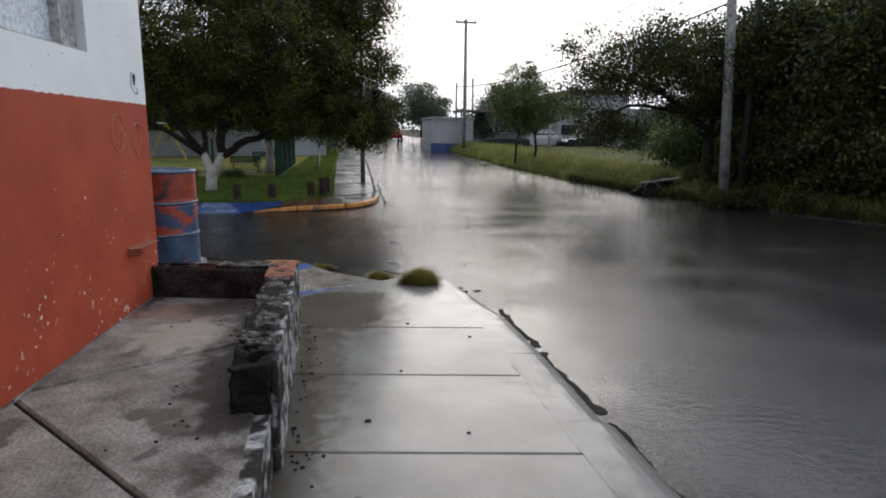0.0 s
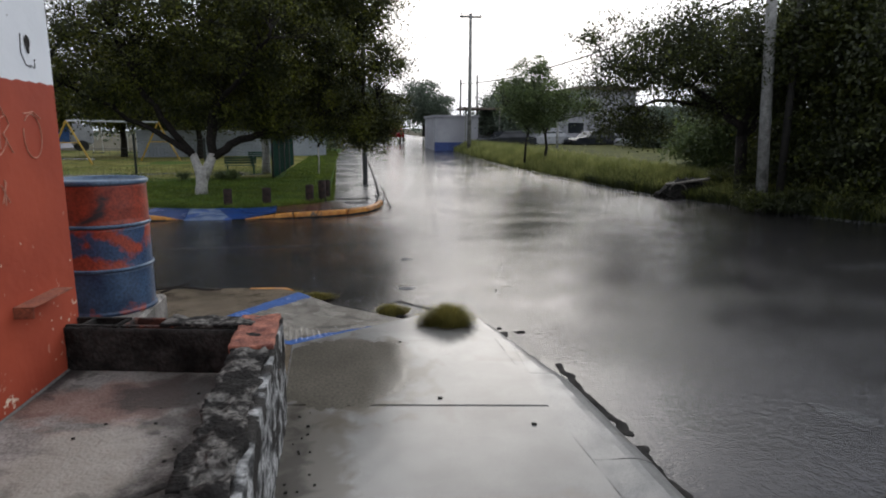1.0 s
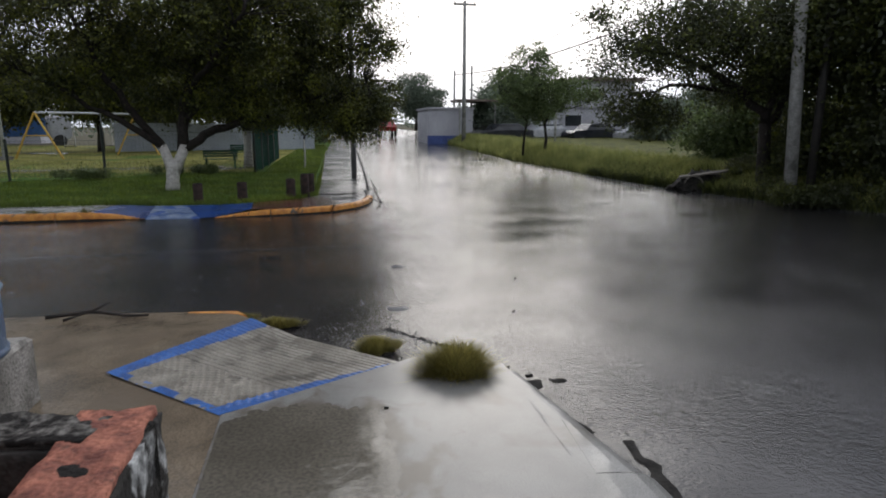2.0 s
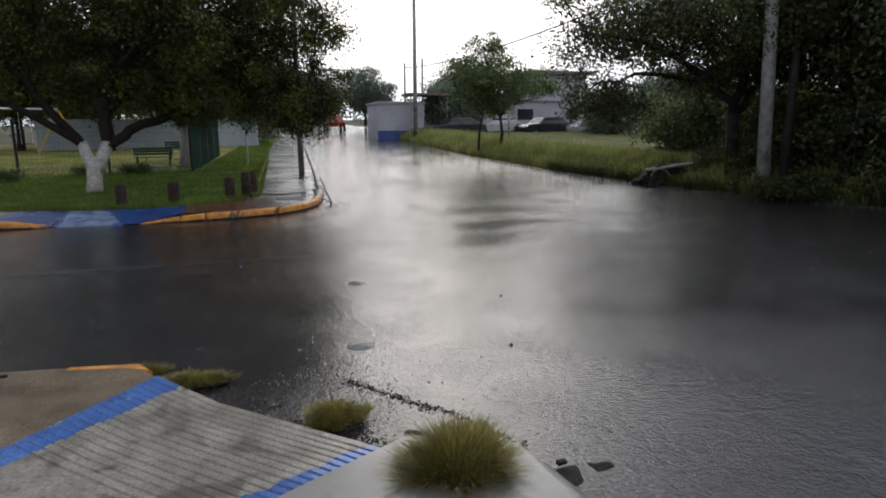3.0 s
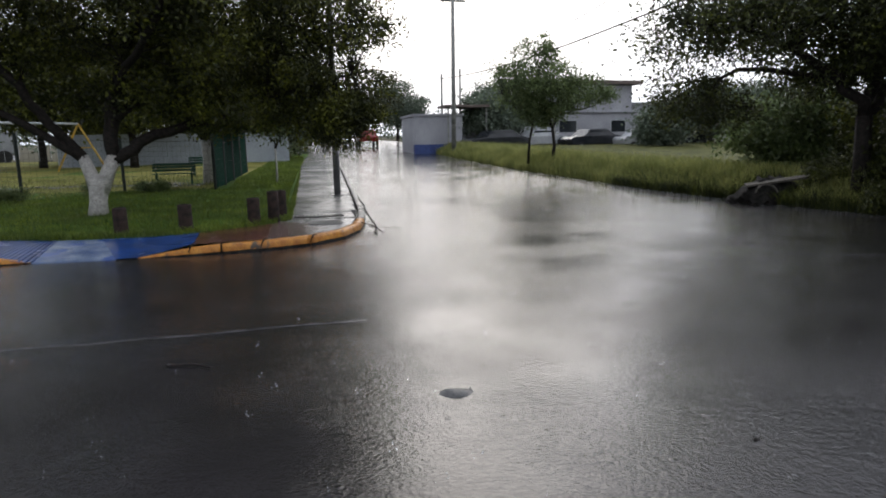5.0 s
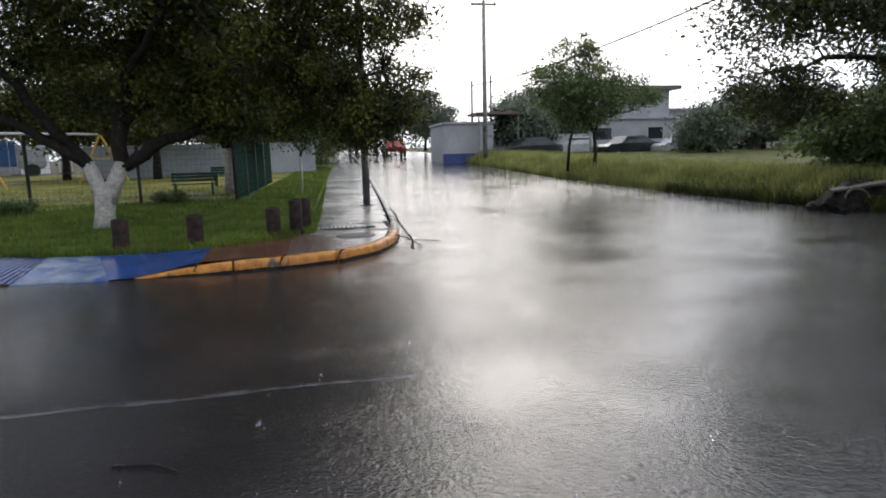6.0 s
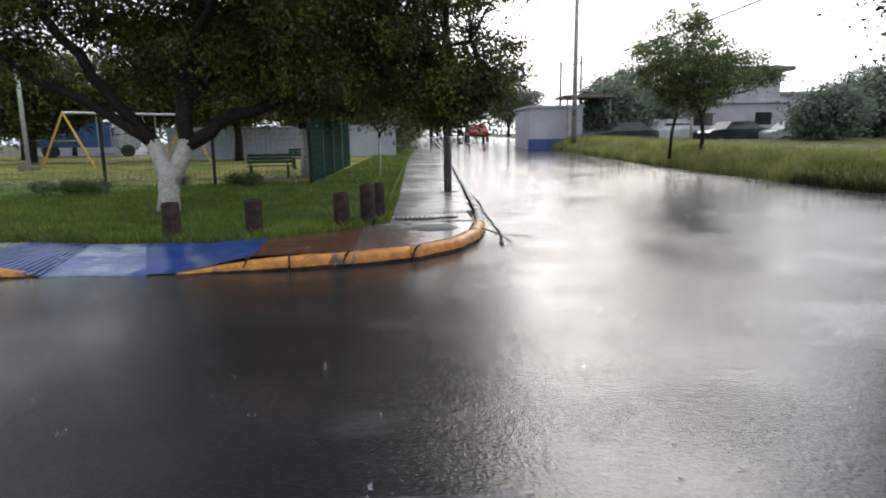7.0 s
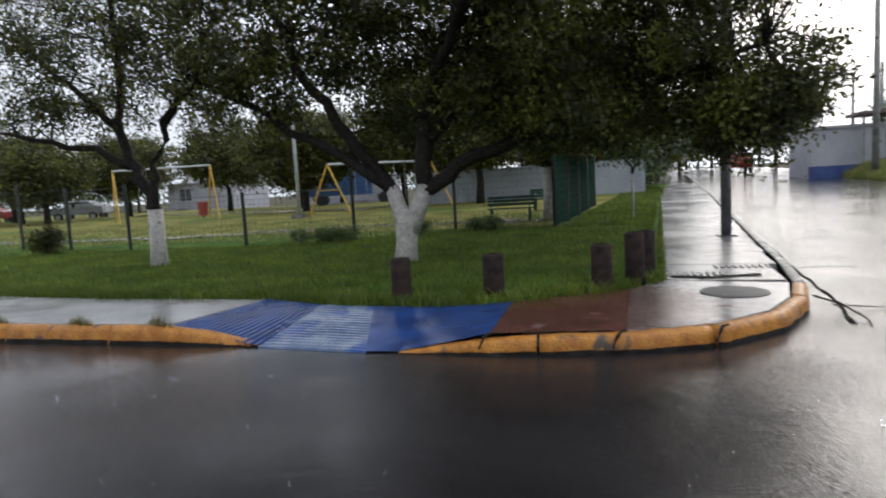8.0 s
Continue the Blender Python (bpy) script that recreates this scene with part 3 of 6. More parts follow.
def tree(label, at, trunk, limbs, lobes, leaf=(0.10, 0.05), seed=1, leaf_mat=None, trunk_mat=None, droop=0.3, group="", twig=0.012, name="tree", dense=2.2):
    """trunk: (points, radii) lists, one tube each; limbs: the dark boughs; lobes: (centre, radii, clumps, leaves a clump, clump size).
    All places are relative to the foot."""
    rng = np.random.default_rng(seed)
    ob = thing(name, label, "tree", group, at)
    bough_points = []
    for pts, rad in trunk:
        smooth(part("trunk", tube(pts, rad, 10), trunk_mat or M_BARK, ob))
        bough_points.append(Vector(pts[-1]))
    for pts, rad in limbs:
        fine = []
        fr = []
        for i in range(len(pts) - 1):
            for s in (0, 0.33, 0.66):
                p = Vector(pts[i]).lerp(Vector(pts[i + 1]), s)
                if i or s:
                    p += Vector(rng.normal(size=3)) * 0.04
                fine.append(p)
                fr.append(rad[i] * (1 - s) + rad[i + 1] * s)
        fine.append(Vector(pts[-1]))
        fr.append(rad[-1])
        smooth(part("limb", tube(fine, fr, 7), M_BARK, ob))
        bough_points += fine[2:]
    bp = np.array([list(p) for p in bough_points])
    leaves, twigs = [], []
    for c, r, clumps, per, size in lobes:
        d = rng.normal(size=(clumps, 3))
        d /= np.linalg.norm(d, axis=1)[:, None]
        q = np.array(c) + d * (rng.uniform(0, 1, clumps) ** 0.45)[:, None] * np.array(r)
        for p in q:
            k = int(per * dense * rng.uniform(0.5, 1.5))
            spread = rng.normal(size=(k, 3)) * size * rng.uniform(0.6, 1.3) * np.array((1, 1, 0.7))
            leaves.append(p + spread)
            near = bp[np.argmin(((bp - p) ** 2).sum(1) + 0.6 * np.maximum(bp[:, 2] - p[2], 0))]
            mid = (near + p) / 2 + rng.normal(size=3) * 0.12 + np.array((0, 0, 0.08))
            twigs.append(tube([near, mid, p], [twig, twig * 0.7, twig * 0.3], 4, False))
            for _ in range(3):
                e = p + rng.normal(size=3) * size * 0.9
                twigs.append(tube([mid * 0.4 + p * 0.6, e], [twig * 0.5, twig * 0.2], 3, False))
    if twigs:
        part("branchwork", merge(twigs), M_BARK, ob)
    leaf_mesh("crown", np.concatenate(leaves), droop, leaf[0], leaf[1], leaf_mat or M_LEAF, ob, rng)
    return ob


# ---- ground, road and pavements ----
def sheet(name, us, vs, drop, material, label):
    verts = [(u, v, (road_z(v) if name == "road" else land_z(u, v)) - drop) for v in vs for u in us]
    w = len(us)
    faces = [(j * w + i, j * w + i + 1, (j + 1) * w + i + 1, (j + 1) * w + i) for j in range(len(vs) - 1) for i in range(w - 1)
             if name != "road" or not (us[i] < 0 and vs[j] > 19)]
    return tagged(smooth(part(name, (verts, faces), material)), label, name, kind="structure")


V_STEPS = [-60, -30, -10, 0, 2, 3] + [3.5 + 0.5 * k for k in range(110)] + [60, 65, 70, 75, 80, 90, 120, 200, 400]
sheet("ground", [-1500, -200, -60, -20, 0, 20, 60, 200, 1500], [-1500, -200] + V_STEPS + [800, 1500], 0.10, M_GROUND, "bare earth and rough grass under the whole place")
sheet("road", [-120, -60, -30, -15, -8, -4, 0, 4, 8, 12.5], V_STEPS, 0.0, M_ROAD, "dark asphalt road covered with a film of rainwater")

# near pavement: a row of concrete slabs, scored joints askew to the kerb
pavement = tagged(part("pavement", boxes((0.7, 2.2, -8, 4.0, -0.3, -0.03)), M_JOINT), "wet grey concrete slab pavement with dark joints", "pavement", kind="structure")
SKEW = -0.18
for k in range(-9, 5):
    v0, v1 = 0.07 + k, 1.07 + k
    if k == 4:
        poly = [(0.72, v0), (2.22, v0 + SKEW * 1.5), (2.3, 4.75), (2.22, 5.50), (1.78, 5.68), (0.72, 5.085)]
    else:
        poly = [(0.72, v0), (2.22, v0 + SKEW * 1.5), (2.22, v1 + SKEW * 1.5), (0.72, v1)]
    part("slab", slab(poly, -0.25, 0.0, 0.004), M_WALK, pavement)

# kerb strip, worn and sloping to the gutter
rng = np.random.default_rng(3)
for k in range(-6, 5):
    v0, v1 = k * 1.07, (k + 1) * 1.07
    v1 = min(v1, 5.35)
    def strip(u, v, s, t):
        return 0.001 - 0.02 * s - 0.085 * s ** 7 + 0.005 * noise.noise(Vector((u * 9, v * 7, 1)))
    part("kerbstone", grid([(2.203, v0 + 0.001), (2.55 + rng.uniform(-0.03, 0.03), v0 + 0.006), (2.55 + rng.uniform(-0.03, 0.03) if k < 4 else 2.3, v1 - 0.006), (2.203, v1 - 0.001)], 8, 24, strip),
         M_WALK, pavement, "worn kerb edge sloping to the gutter")


def wobble_strip(points, width, z, seed, lift=0.0):
    """A ragged dark line of dirt along a plan line."""
    r = np.random.default_rng(seed)
    verts, faces = [], []
    pts = [Vector(p) for p in points]
    line = []
    for i in range(len(pts) - 1):
        n = max(2, int((pts[i + 1] - pts[i]).length / 0.06))
        line += [pts[i].lerp(pts[i + 1], k / n) for k in range(n)]
    line.append(pts[-1])
    for i, p in enumerate(line):
        d = (line[min(i + 1, len(line) - 1)] - line[max(i - 1, 0)]).normalized()
        side = Vector((-d.y, d.x))
        w = width * (0.55 + 0.9 * abs(noise.noise(Vector((p.x * 5, p.y * 5, seed)))) + r.uniform(-0.15, 0.25))
        c = p + side * noise.noise(Vector((p.x * 2, p.y * 2, seed + 5))) * width * 0.8
        for s, h in ((-1, 0.0), (-0.4, lift), (0.4, lift), (1, 0.0)):
            q = c + side * w * s * 0.5
            verts.append((q.x, q.y, z(q.x, q.y) + h))
    for i in range(len(line) - 1):
        for k in range(3):
            faces.append((4 * i + k, 4 * i + k + 1, 4 * i + k + 5, 4 * i + k + 4))
    return verts, faces


def on_road(u, v):
    return road_z(v) + 0.004


silt = random.Random(6)
for k, (a, b) in enumerate(((-6.0, -0.2), (-0.1, 1.25), (1.35, 2.3), (2.42, 3.5), (3.6, 4.7))):
    line = [(2.585 + silt.uniform(-0.015, 0.015), a + (b - a) * q / 14) for q in range(15)]
    tagged(part("gutter_dirt", wobble_strip(line, 0.085 if k else 0.06, lambda u, v: road_z(v) - 0.001, 4 + k, 0.006), M_JOINT), "black silt lying along the worn gutter", "dirt", kind="stuff")
tagged(part("gutter_dirt", wobble_strip([(2.47, 4.8), (2.40, 5.1), (2.30, 5.35), (2.2, 5.6), (1.98, 5.85), (1.85, 5.95)], 0.06, lambda u, v: road_z(v) - 0.001, 12, 0.006), M_JOINT), "black silt lying along the worn gutter", "dirt", kind="stuff")


crumbs, sr = [], random.Random(31)
for line, w, n in (([(1.35, 6.22), (1.50, 6.06), (1.66, 5.94), (1.82, 5.82)], 0.045, 420), ([(1.66, 6.62), (1.80, 6.45), (1.98, 6.22), (2.14, 6.02), (2.32, 5.66)], 0.022, 420), ([(0.95, 6.78), (1.10, 6.56), (1.30, 6.34)], 0.06, 260)):
    for _ in range(n):
        k = sr.randrange(len(line) - 1)
        p = Vector(line[k]).lerp(Vector(line[k + 1]), sr.random())
        x, y, r = p.x + sr.gauss(0, w) * 0.7, p.y + sr.gauss(0, w) * 0.7, sr.uniform(0.004, 0.016)
        z = road_z(y) - 0.002
        ring = [(x + r * sr.uniform(0.6, 1.3) * math.cos(q), y + r * sr.uniform(0.6, 1.3) * math.sin(q), z) for q in (0, 1.26, 2.51, 3.77, 5.03)]
        crumbs.append((ring + [(x, y, z + r * sr.uniform(0.3, 0.7))], [(q, (q + 1) % 5, 5) for q in range(5)]))
tagged(part("ramp_silt", merge(crumbs), M_JOINT), "dark wet silt and crumbs at the foot of the ramp", "dirt", kind="stuff")


# corner pavement beside the dropped ramp
def corner_z(u, v):
    return -0.005 - 0.035 * min(max((v - 5.2) / 1.8, 0), 1)


pavement_corner = tagged(part("pavement_corner", slab([(-14, 4.17), (0.72, 4.05), (0.735, 5.085), (0.065, 5.735), (0.70, 6.68), (0.52, 6.93), (-0.5, 7.05), (-3, 7.10), (-14, 7.15)], -0.4, corner_z, -0.012, 0.008),
                              M_WALK_BROWN), "brown silty wet concrete corner pavement", "pavement", kind="structure")
part("kerbstone", slab([(0.66, 6.80), (0.58, 6.93), (0.22, 6.98), (0.20, 6.93), (0.46, 6.88)], -0.3, -0.035, 0.0, 0.012), M_ORANGE, pavement_corner, "faded orange painted kerb end")

# ramp: dimpled above, grooved below, bordered in blue paint
RAMP = [(0.03, 5.735), (0.70, 6.70), (1.77, 5.70), (0.72, 5.08)]


def ramp_z(u, v, s, t):
    z = -0.002 - s ** 1.3 * (0.028 + 0.058 * min(1.0, t / 0.3))
    if 0.34 < s < 0.985:
        z -= 0.011 * max(0.0, math.cos(s * 2 * math.pi * 26)) ** 8
    elif 0.06 < s <= 0.34 and 0.06 < t < 0.94:
        z += 0.006 * max(0.0, math.sin(s * 2 * math.pi * 24) * math.sin(t * 2 * math.pi * 17))
    return z + 0.003 * noise.noise(Vector((u * 6, v * 6, 2)))


ramp = smooth(part("ramp", grid(RAMP, 260, 120, ramp_z), [M_RAMP, M_BLUE]))
tagged(ramp, "grooved concrete dropped kerb ramp with worn blue border", "ramp", kind="structure")
for i, poly in enumerate(ramp.data.polygons):
    s, t = (i % 260 + 0.5) / 260, (i // 260 + 0.5) / 120
    wear = noise.noise(Vector((s * 14, t * 14, 3)))
    if t < 0.12 + 0.01 * wear or t > 0.90 + 0.015 * wear or (s < 0.045 + 0.01 * wear and wear > 0.02):
        poly.material_index = 1

# puddle lying on the slabs before the ramp
ring = []
for k in range(160):
    a = 2 * math.pi * k / 160
    c, d = math.cos(a), math.sin(a)
    r = 1.0 + 0.20 * noise.noise(Vector((c * 1.6, d * 1.6, 7))) + 0.12 * noise.noise(Vector((c * 6, d * 6, 2))) + 0.07 * noise.noise(Vector((c * 19, d * 19, 5)))
    ring.append((max(0.742, 1.06 + 0.44 * r * c), 4.58 + 0.60 * r * d, 0.0015))
tagged(part("puddle", (ring, [tuple(range(160))]), M_WATER), "shallow brown puddle on the pavement slabs", "puddle", kind="stuff")

# cross seam and patches in the asphalt
tagged(part("road_seam", wobble_strip([(-9.0, 10.44), (-4.0, 10.55), (-1.5, 10.6), (0.3, 10.64), (1.2, 10.66), (1.75, 10.67)], 0.075, lambda u, v: road_z(v) - 0.001, 9, 0.004), M_RIDGE),
       "raised pale seam across the wet asphalt", "seam", kind="stuff")
for k, line in enumerate(([(7.0, 12.4), (7.5, 12.0), (8.3, 11.7)], [(2.55, 19.2), (3.0, 19.3), (3.4, 19.25)])):
    tagged(part("road_crack", wobble_strip(line, 0.03, on_road, 20 + k, 0.003), M_RIDGE), "ragged edge of an old asphalt patch", "crack", kind="stuff")

# ---- far corner: kerb, blue and red painted dropped kerb, walk ----
EDGE = [(-0.87, 14.80), (-0.15, 14.83), (0.38, 14.90), (0.96, 15.03), (1.50, 15.30), (1.98, 15.82), (2.28, 16.5), (2.45, 17.3), (2.62, 19.0), (2.85, 23.5), (3.25, 34.0), (3.6, 46.0), (4.2, 70.0)]


def far_z(u, v):
    return road_z(v) + 0.14


def kerb_run(points, heights, seed, parent, painted=True):
    """Kerb along a plan line: rounded painted stone, chipped, in lengths with open joints; the line is the road side."""
    line, hs = [], []
    for i in range(len(points) - 1):
        a, b = Vector(points[i]), Vector(points[i + 1])
        n = max(2, int((b - a).length / 0.08)) if a.y < 24 else max(2, int((b - a).length / 0.5))
        for k in range(n):
            line.append(a.lerp(b, k / n))
            hs.append(heights[i] + (heights[i + 1] - heights[i]) * k / n)
    line.append(Vector(points[-1]))
    hs.append(heights[-1])
    prof = ((0.0, -0.06), (0.004, 0.22), (0.010, 0.68), (0.035, 0.95), (0.075, 1.0), (0.125, 0.99), (0.14, 0.9))
    chunk = []
    lengths, run = [], 0.0
    r = random.Random(seed)
    goal = r.uniform(0.8, 1.5)
    for i in range(len(line)):
        chunk.append(i)
        if i + 1 < len(line):
            run += (line[i + 1] - line[i]).length
        if run > goal or i == len(line) - 1:
            lengths.append(chunk)
            chunk, run, goal = [i], 0.0, r.uniform(0.8, 1.6)
    for ids in lengths:
        if len(ids) < 2:
            continue
        verts, faces = [], []
        for q, i in enumerate(ids):
            d = (line[min(i + 1, len(line) - 1)] - line[max(i - 1, 0)]).normalized()
            side = Vector((-d.y, d.x))
            p = line[i] + (d * 0.012 if q == 0 else (-d * 0.012 if q == len(ids) - 1 else Vector((0, 0))))
            for w, h in prof:
                e = 0.012 * noise.noise(Vector((p.x * 8, p.y * 8, h * 3 + seed)))
                s = p + side * (w + e)
                verts.append((s.x, s.y, road_z(s.y) + hs[i] * h + e * 0.6))
        m = len(prof)
        for q in range(len(ids) - 1):
            for k in range(m - 1):
                faces.append((q * m + k, (q + 1) * m + k, (q + 1) * m + k + 1, q * m + k + 1))
        faces.append(tuple(range(m)))
        faces.append(tuple(range((len(ids) - 1) * m, len(ids) * m))[::-1])
        ob = part("kerbstone", (verts, faces), [M_ORANGE if painted else M_KERB, M_JOINT], parent)
        smooth(ob)
        # black lowest band: dirt, with the thin foot shadow put into the colour
        for k, poly in enumerate(ob.data.polygons):
            if k % (m - 1) < 1 and k < (len(ids) - 1) * (m - 1):
                poly.material_index = 1


kerb_far = tagged(part("kerb_far", slab([(0.05, 15.1), (1.0, 15.25), (2.1, 16.4), (2.2, 17), (1.2, 17.2), (0.0, 16.25)], -0.8, lambda u, v: far_z(u, v) - 0.012, 0.0, 0.01), M_KERB),
                  "orange painted concrete kerb, chipped and cracked", "kerb", kind="structure")
kerb_run(EDGE[:8], [0.01, 0.11, 0.135, 0.14, 0.14, 0.14, 0.14, 0.14], 11, kerb_far)
kerb_run(EDGE[7:], [0.14, 0.13, 0.13, 0.12, 0.12, 0.12], 12, kerb_far, False)
kerb_run([(-40, 14.62), (-12, 14.68), (-5, 14.72), (-3.2, 14.80), (-2.75, 14.83), (-2.15, 14.86)], [0.16, 0.16, 0.16, 0.16, 0.12, 0.01], 13, kerb_far)
for u, v in ((-0.22, 14.82), (0.72, 14.97), (1.42, 15.24)):
    part("crack", tube([(u, v - 0.012, road_z(v) + 0.05), (u + 0.03, v + 0.02, road_z(v) + 0.125), (u + 0.05, v + 0.08, road_z(v) + 0.142), (u + 0.10, v + 0.15, road_z(v) + 0.140)], [0.010, 0.014, 0.012, 0.005], 5), M_JOINT, kerb_far, "dark crack across the kerb")


def level(zs):
    """Height over a patch from rises above the road at its four corners."""
    return lambda u, v, s, t: road_z(v) + (1 - s) * (1 - t) * zs[0] + s * (1 - t) * zs[1] + s * t * zs[2] + (1 - s) * t * zs[3] + 0.004 * noise.noise(Vector((u * 5, v * 5, 4)))


def grooved(zs, count, along):
    base = level(zs)
    return lambda u, v, s, t: base(u, v, s, t) - 0.02 * max(0.0, math.cos((s if along else t) * 2 * math.pi * count)) ** 3


pavement_far = tagged(part("pavement_far", slab([(-40, 14.80), (-3.2, 14.95), (-3.05, 16.3), (-5.2, 16.28), (-8, 16.5), (-40, 17.4)], -0.9, far_z, 0.0, 0.01), M_WALK_FAR),
                      "pale wet concrete pavement round the park corner", "pavement", kind="structure")
part("ramp_wing", grid([(-3.2, 14.93), (-2.13, 14.84), (-2.25, 16.12), (-3.05, 16.32)], 90, 30, grooved([0.14, 0.02, 0.13, 0.14], 15, True)), M_BLUE_DEEP, pavement_far, "blue painted grooved ramp side")
part("ramp_slope", grid([(-2.13, 14.82), (-1.12, 14.78), (-1.60, 15.98), (-2.25, 16.12)], 30, 110, grooved([0.015, 0.015, 0.14, 0.13], 18, False)), M_BLUE_PALE, pavement_far, "grooved ramp slope with rubbed blue paint and pale glints in its colour")
part("painted_panel", grid([(-1.12, 14.78), (-0.85, 14.82), (-0.92, 15.95), (-1.60, 15.98)], 20, 30, level([0.015, 0.015, 0.14, 0.14])), M_BLUE_DEEP, pavement_far, "deep blue wet painted concrete")
part("painted_panel", grid([(-0.85, 14.82), (-0.17, 14.95), (-0.26, 16.2), (-0.92, 15.95)], 24, 30, level([0.015, 0.14, 0.142, 0.14])), M_BLUE_DEEP, pavement_far, "deep blue wet painted concrete")
part("painted_panel", grid([(-0.17, 14.95), (0.80, 15.14), (0.80, 16.95), (-0.26, 16.2)], 24, 30, level([0.14, 0.142, 0.142, 0.142])), M_REDPAVE, pavement_far, "red-brown wet painted concrete")
part("slab", slab([(0.80, 15.14), (1.0, 15.18), (1.45, 15.45), (1.88, 15.95), (2.14, 16.55), (2.28, 17.3), (1.12, 17.45), (0.80, 16.95)], -0.9, far_z, 0.0, 0.006), M_WALK_FAR, pavement_far)
v = 17.45
while v < 46:
    ul, ur = float(np.interp(v, (17, 35, 46), (1.1, 1.4, 2.0))), float(np.interp(v, [p[1] for p in EDGE], [p[0] for p in EDGE])) - 0.17
    part("slab", slab([(ul, v), (ur, v), (ur + 0.02, v + 1.2), (ul + 0.02, v + 1.2)], -0.9, far_z, 0.007), M_WALK_FAR, pavement_far)
    v += 1.2
for v0, u0 in ((17.75, 1.15), (18.3, 1.7)):
    bm = bmesh.new()
    for k in range(9):
        box(bm, u0 + k * 0.07, u0 + k * 0.07 + 0.035, v0, v0 + 0.24, far_z(u0, v0) - 0.02, far_z(u0, v0) + 0.012, bevel=0.004)
    part("tactile_strip", bm, M_KERB, pavement_far, "ribbed tactile warning strip")
tagged(part("silt_line", wobble_strip([(2.5, 16.1), (2.6, 17.0), (2.66, 18.5), (2.8, 21.0), (2.86, 23.3)], 0.045, on_road, 31, 0.01), M_JOINT), "dark silt and twigs washed along the kerb", "dirt", kind="stuff")
tagged(part("silt_line", wobble_strip([(1.2, 17.7), (1.6, 17.62), (2.1, 17.75)], 0.14, lambda u, v: far_z(u, v) + 0.004, 32, 0.012), M_JOINT), "dark wet leaf litter across the pavement", "dirt", kind="stuff")

cover = thing("manhole_cover", "round dark iron manhole cover in the corner pavement", "manhole cover", at=(1.72, 16.75, far_z(1.7, 16.75)))
part("frame_ring", lathe([(0.30, -0.03), (0.30, 0.008), (0.27, 0.008)], 36), M_POLE_DARK, cover)
part("lid", lathe([(0.262, -0.03), (0.262, 0.007), (0.25, 0.010)], 36), M_POLE_DARK, cover)

# ---- lawn, park and verge ----
LAWN_EDGE = [(-40, 17.5), (-8, 16.52), (-5.2, 16.3), (-3.05, 16.34), (-2.25, 16.14), (-1.6, 16.0), (-0.92, 15.97), (-0.26, 16.22), (0.66, 16.77), (1.09, 17.5), (1.2, 23), (1.38, 35), (1.95, 46)]
FENCE = [(-24, 23.9), (-20, 23.6), (-15.8, 23.2), (-13.3, 22.6), (-10.87, 22.15), (-7.75, 22.4), (-5.42, 23.25), (-3.45, 24.75), (-1.03, 24.6)]


def lawn_z(u, v):
    return land_z(u, v) + 0.15 + 0.02 * noise.noise(Vector((u * 0.8, v * 0.8, 0)))


verts, faces = [], []
us = np.linspace(-40, 2, 85)
for u in us:
    lo = float(np.interp(u, [p[0] for p in LAWN_EDGE], [p[1] for p in LAWN_EDGE]))
    for t in np.linspace(0, 1, 34):
        vv = lo + 0.0 + (46 - lo) * t ** 1.5
        verts.append((u, vv, lawn_z(u, vv) - (0.03 if t == 0 else 0)))
for i in range(84):
    for j in range(33):
        faces.append((i * 34 + j, (i + 1) * 34 + j, (i + 1) * 34 + j + 1, i * 34 + j + 1))
lawn = smooth(part("lawn", (verts, faces), M_LAWN))
tagged(lawn, "short wet green lawn beside the park pavement", "lawn", kind="structure")
park = part("park_ground", grid([(-90, 24.2), (-1.1, 25.2), (1.0, 46), (-90, 75)], 60, 40, lambda u, v, s, t: land_z(u, v) + 0.165 + 0.02 * noise.noise(Vector((u, v, 2)))), M_PARK)
tagged(smooth(park), "yellowed short grass of the playground", "grass", kind="structure")
for line, w in (([(-2.1, 26.9), (-4.8, 26.6), (-6.8, 26.4), (-9.1, 25.9), (-11.1, 25.3), (-16, 25.0), (-24, 25.4)], 0.5), ([(-11, 36.0), (-17, 38.5), (-24, 42), (-40, 48)], 0.6), ([(-1.6, 25.9), (-2.6, 26.4), (-3.4, 27.2)], 1.0)):
    tagged(part("footpath", wobble_strip(line, w, lambda u, v: land_z(u, v) + 0.19, 41, 0.01), M_WALK_FAR), "pale wet concrete footpath through the playground", "path", kind="structure")

VERGE = [(12.9, -20), (12.6, 5), (12.2, 12), (11.95, 14), (11.6, 17), (11.25, 20), (11.0, 25), (10.35, 30), (10.05, 36), (10.05, 44), (10.3, 60)]


def verge_edge(v):
    return float(np.interp(v, [p[1] for p in VERGE], [p[0] for p in VERGE]))


def verge_z(u, v):
    d = min(max((u - verge_edge(v)) / 1.4, 0), 1)
    return road_z(v) - 0.02 + 0.50 * d * d * (3 - 2 * d) + 0.05 * noise.noise(Vector((u * 0.9, v * 0.9, 6))) * d


verts, faces = [], []
vs = [-20, -8, 0, 4, 7, 9, 10, 11, 12, 13, 14, 15, 16, 17, 18, 19, 20, 22, 24, 26, 28, 30, 33, 36, 40, 44, 50, 60]
ds = [0, 0.2, 0.45, 0.7, 1.0, 1.4, 2, 3, 5, 10, 25, 60]
for v in vs:
    for d in ds:
        verts.append((verge_edge(v) + d, v, verge_z(verge_edge(v) + d, v)))
for j in range(len(vs) - 1):
    for i in range(len(ds) - 1):
        k = j * len(ds) + i
        faces.append((k, k + 1, k + len(ds) + 1, k + len(ds)))
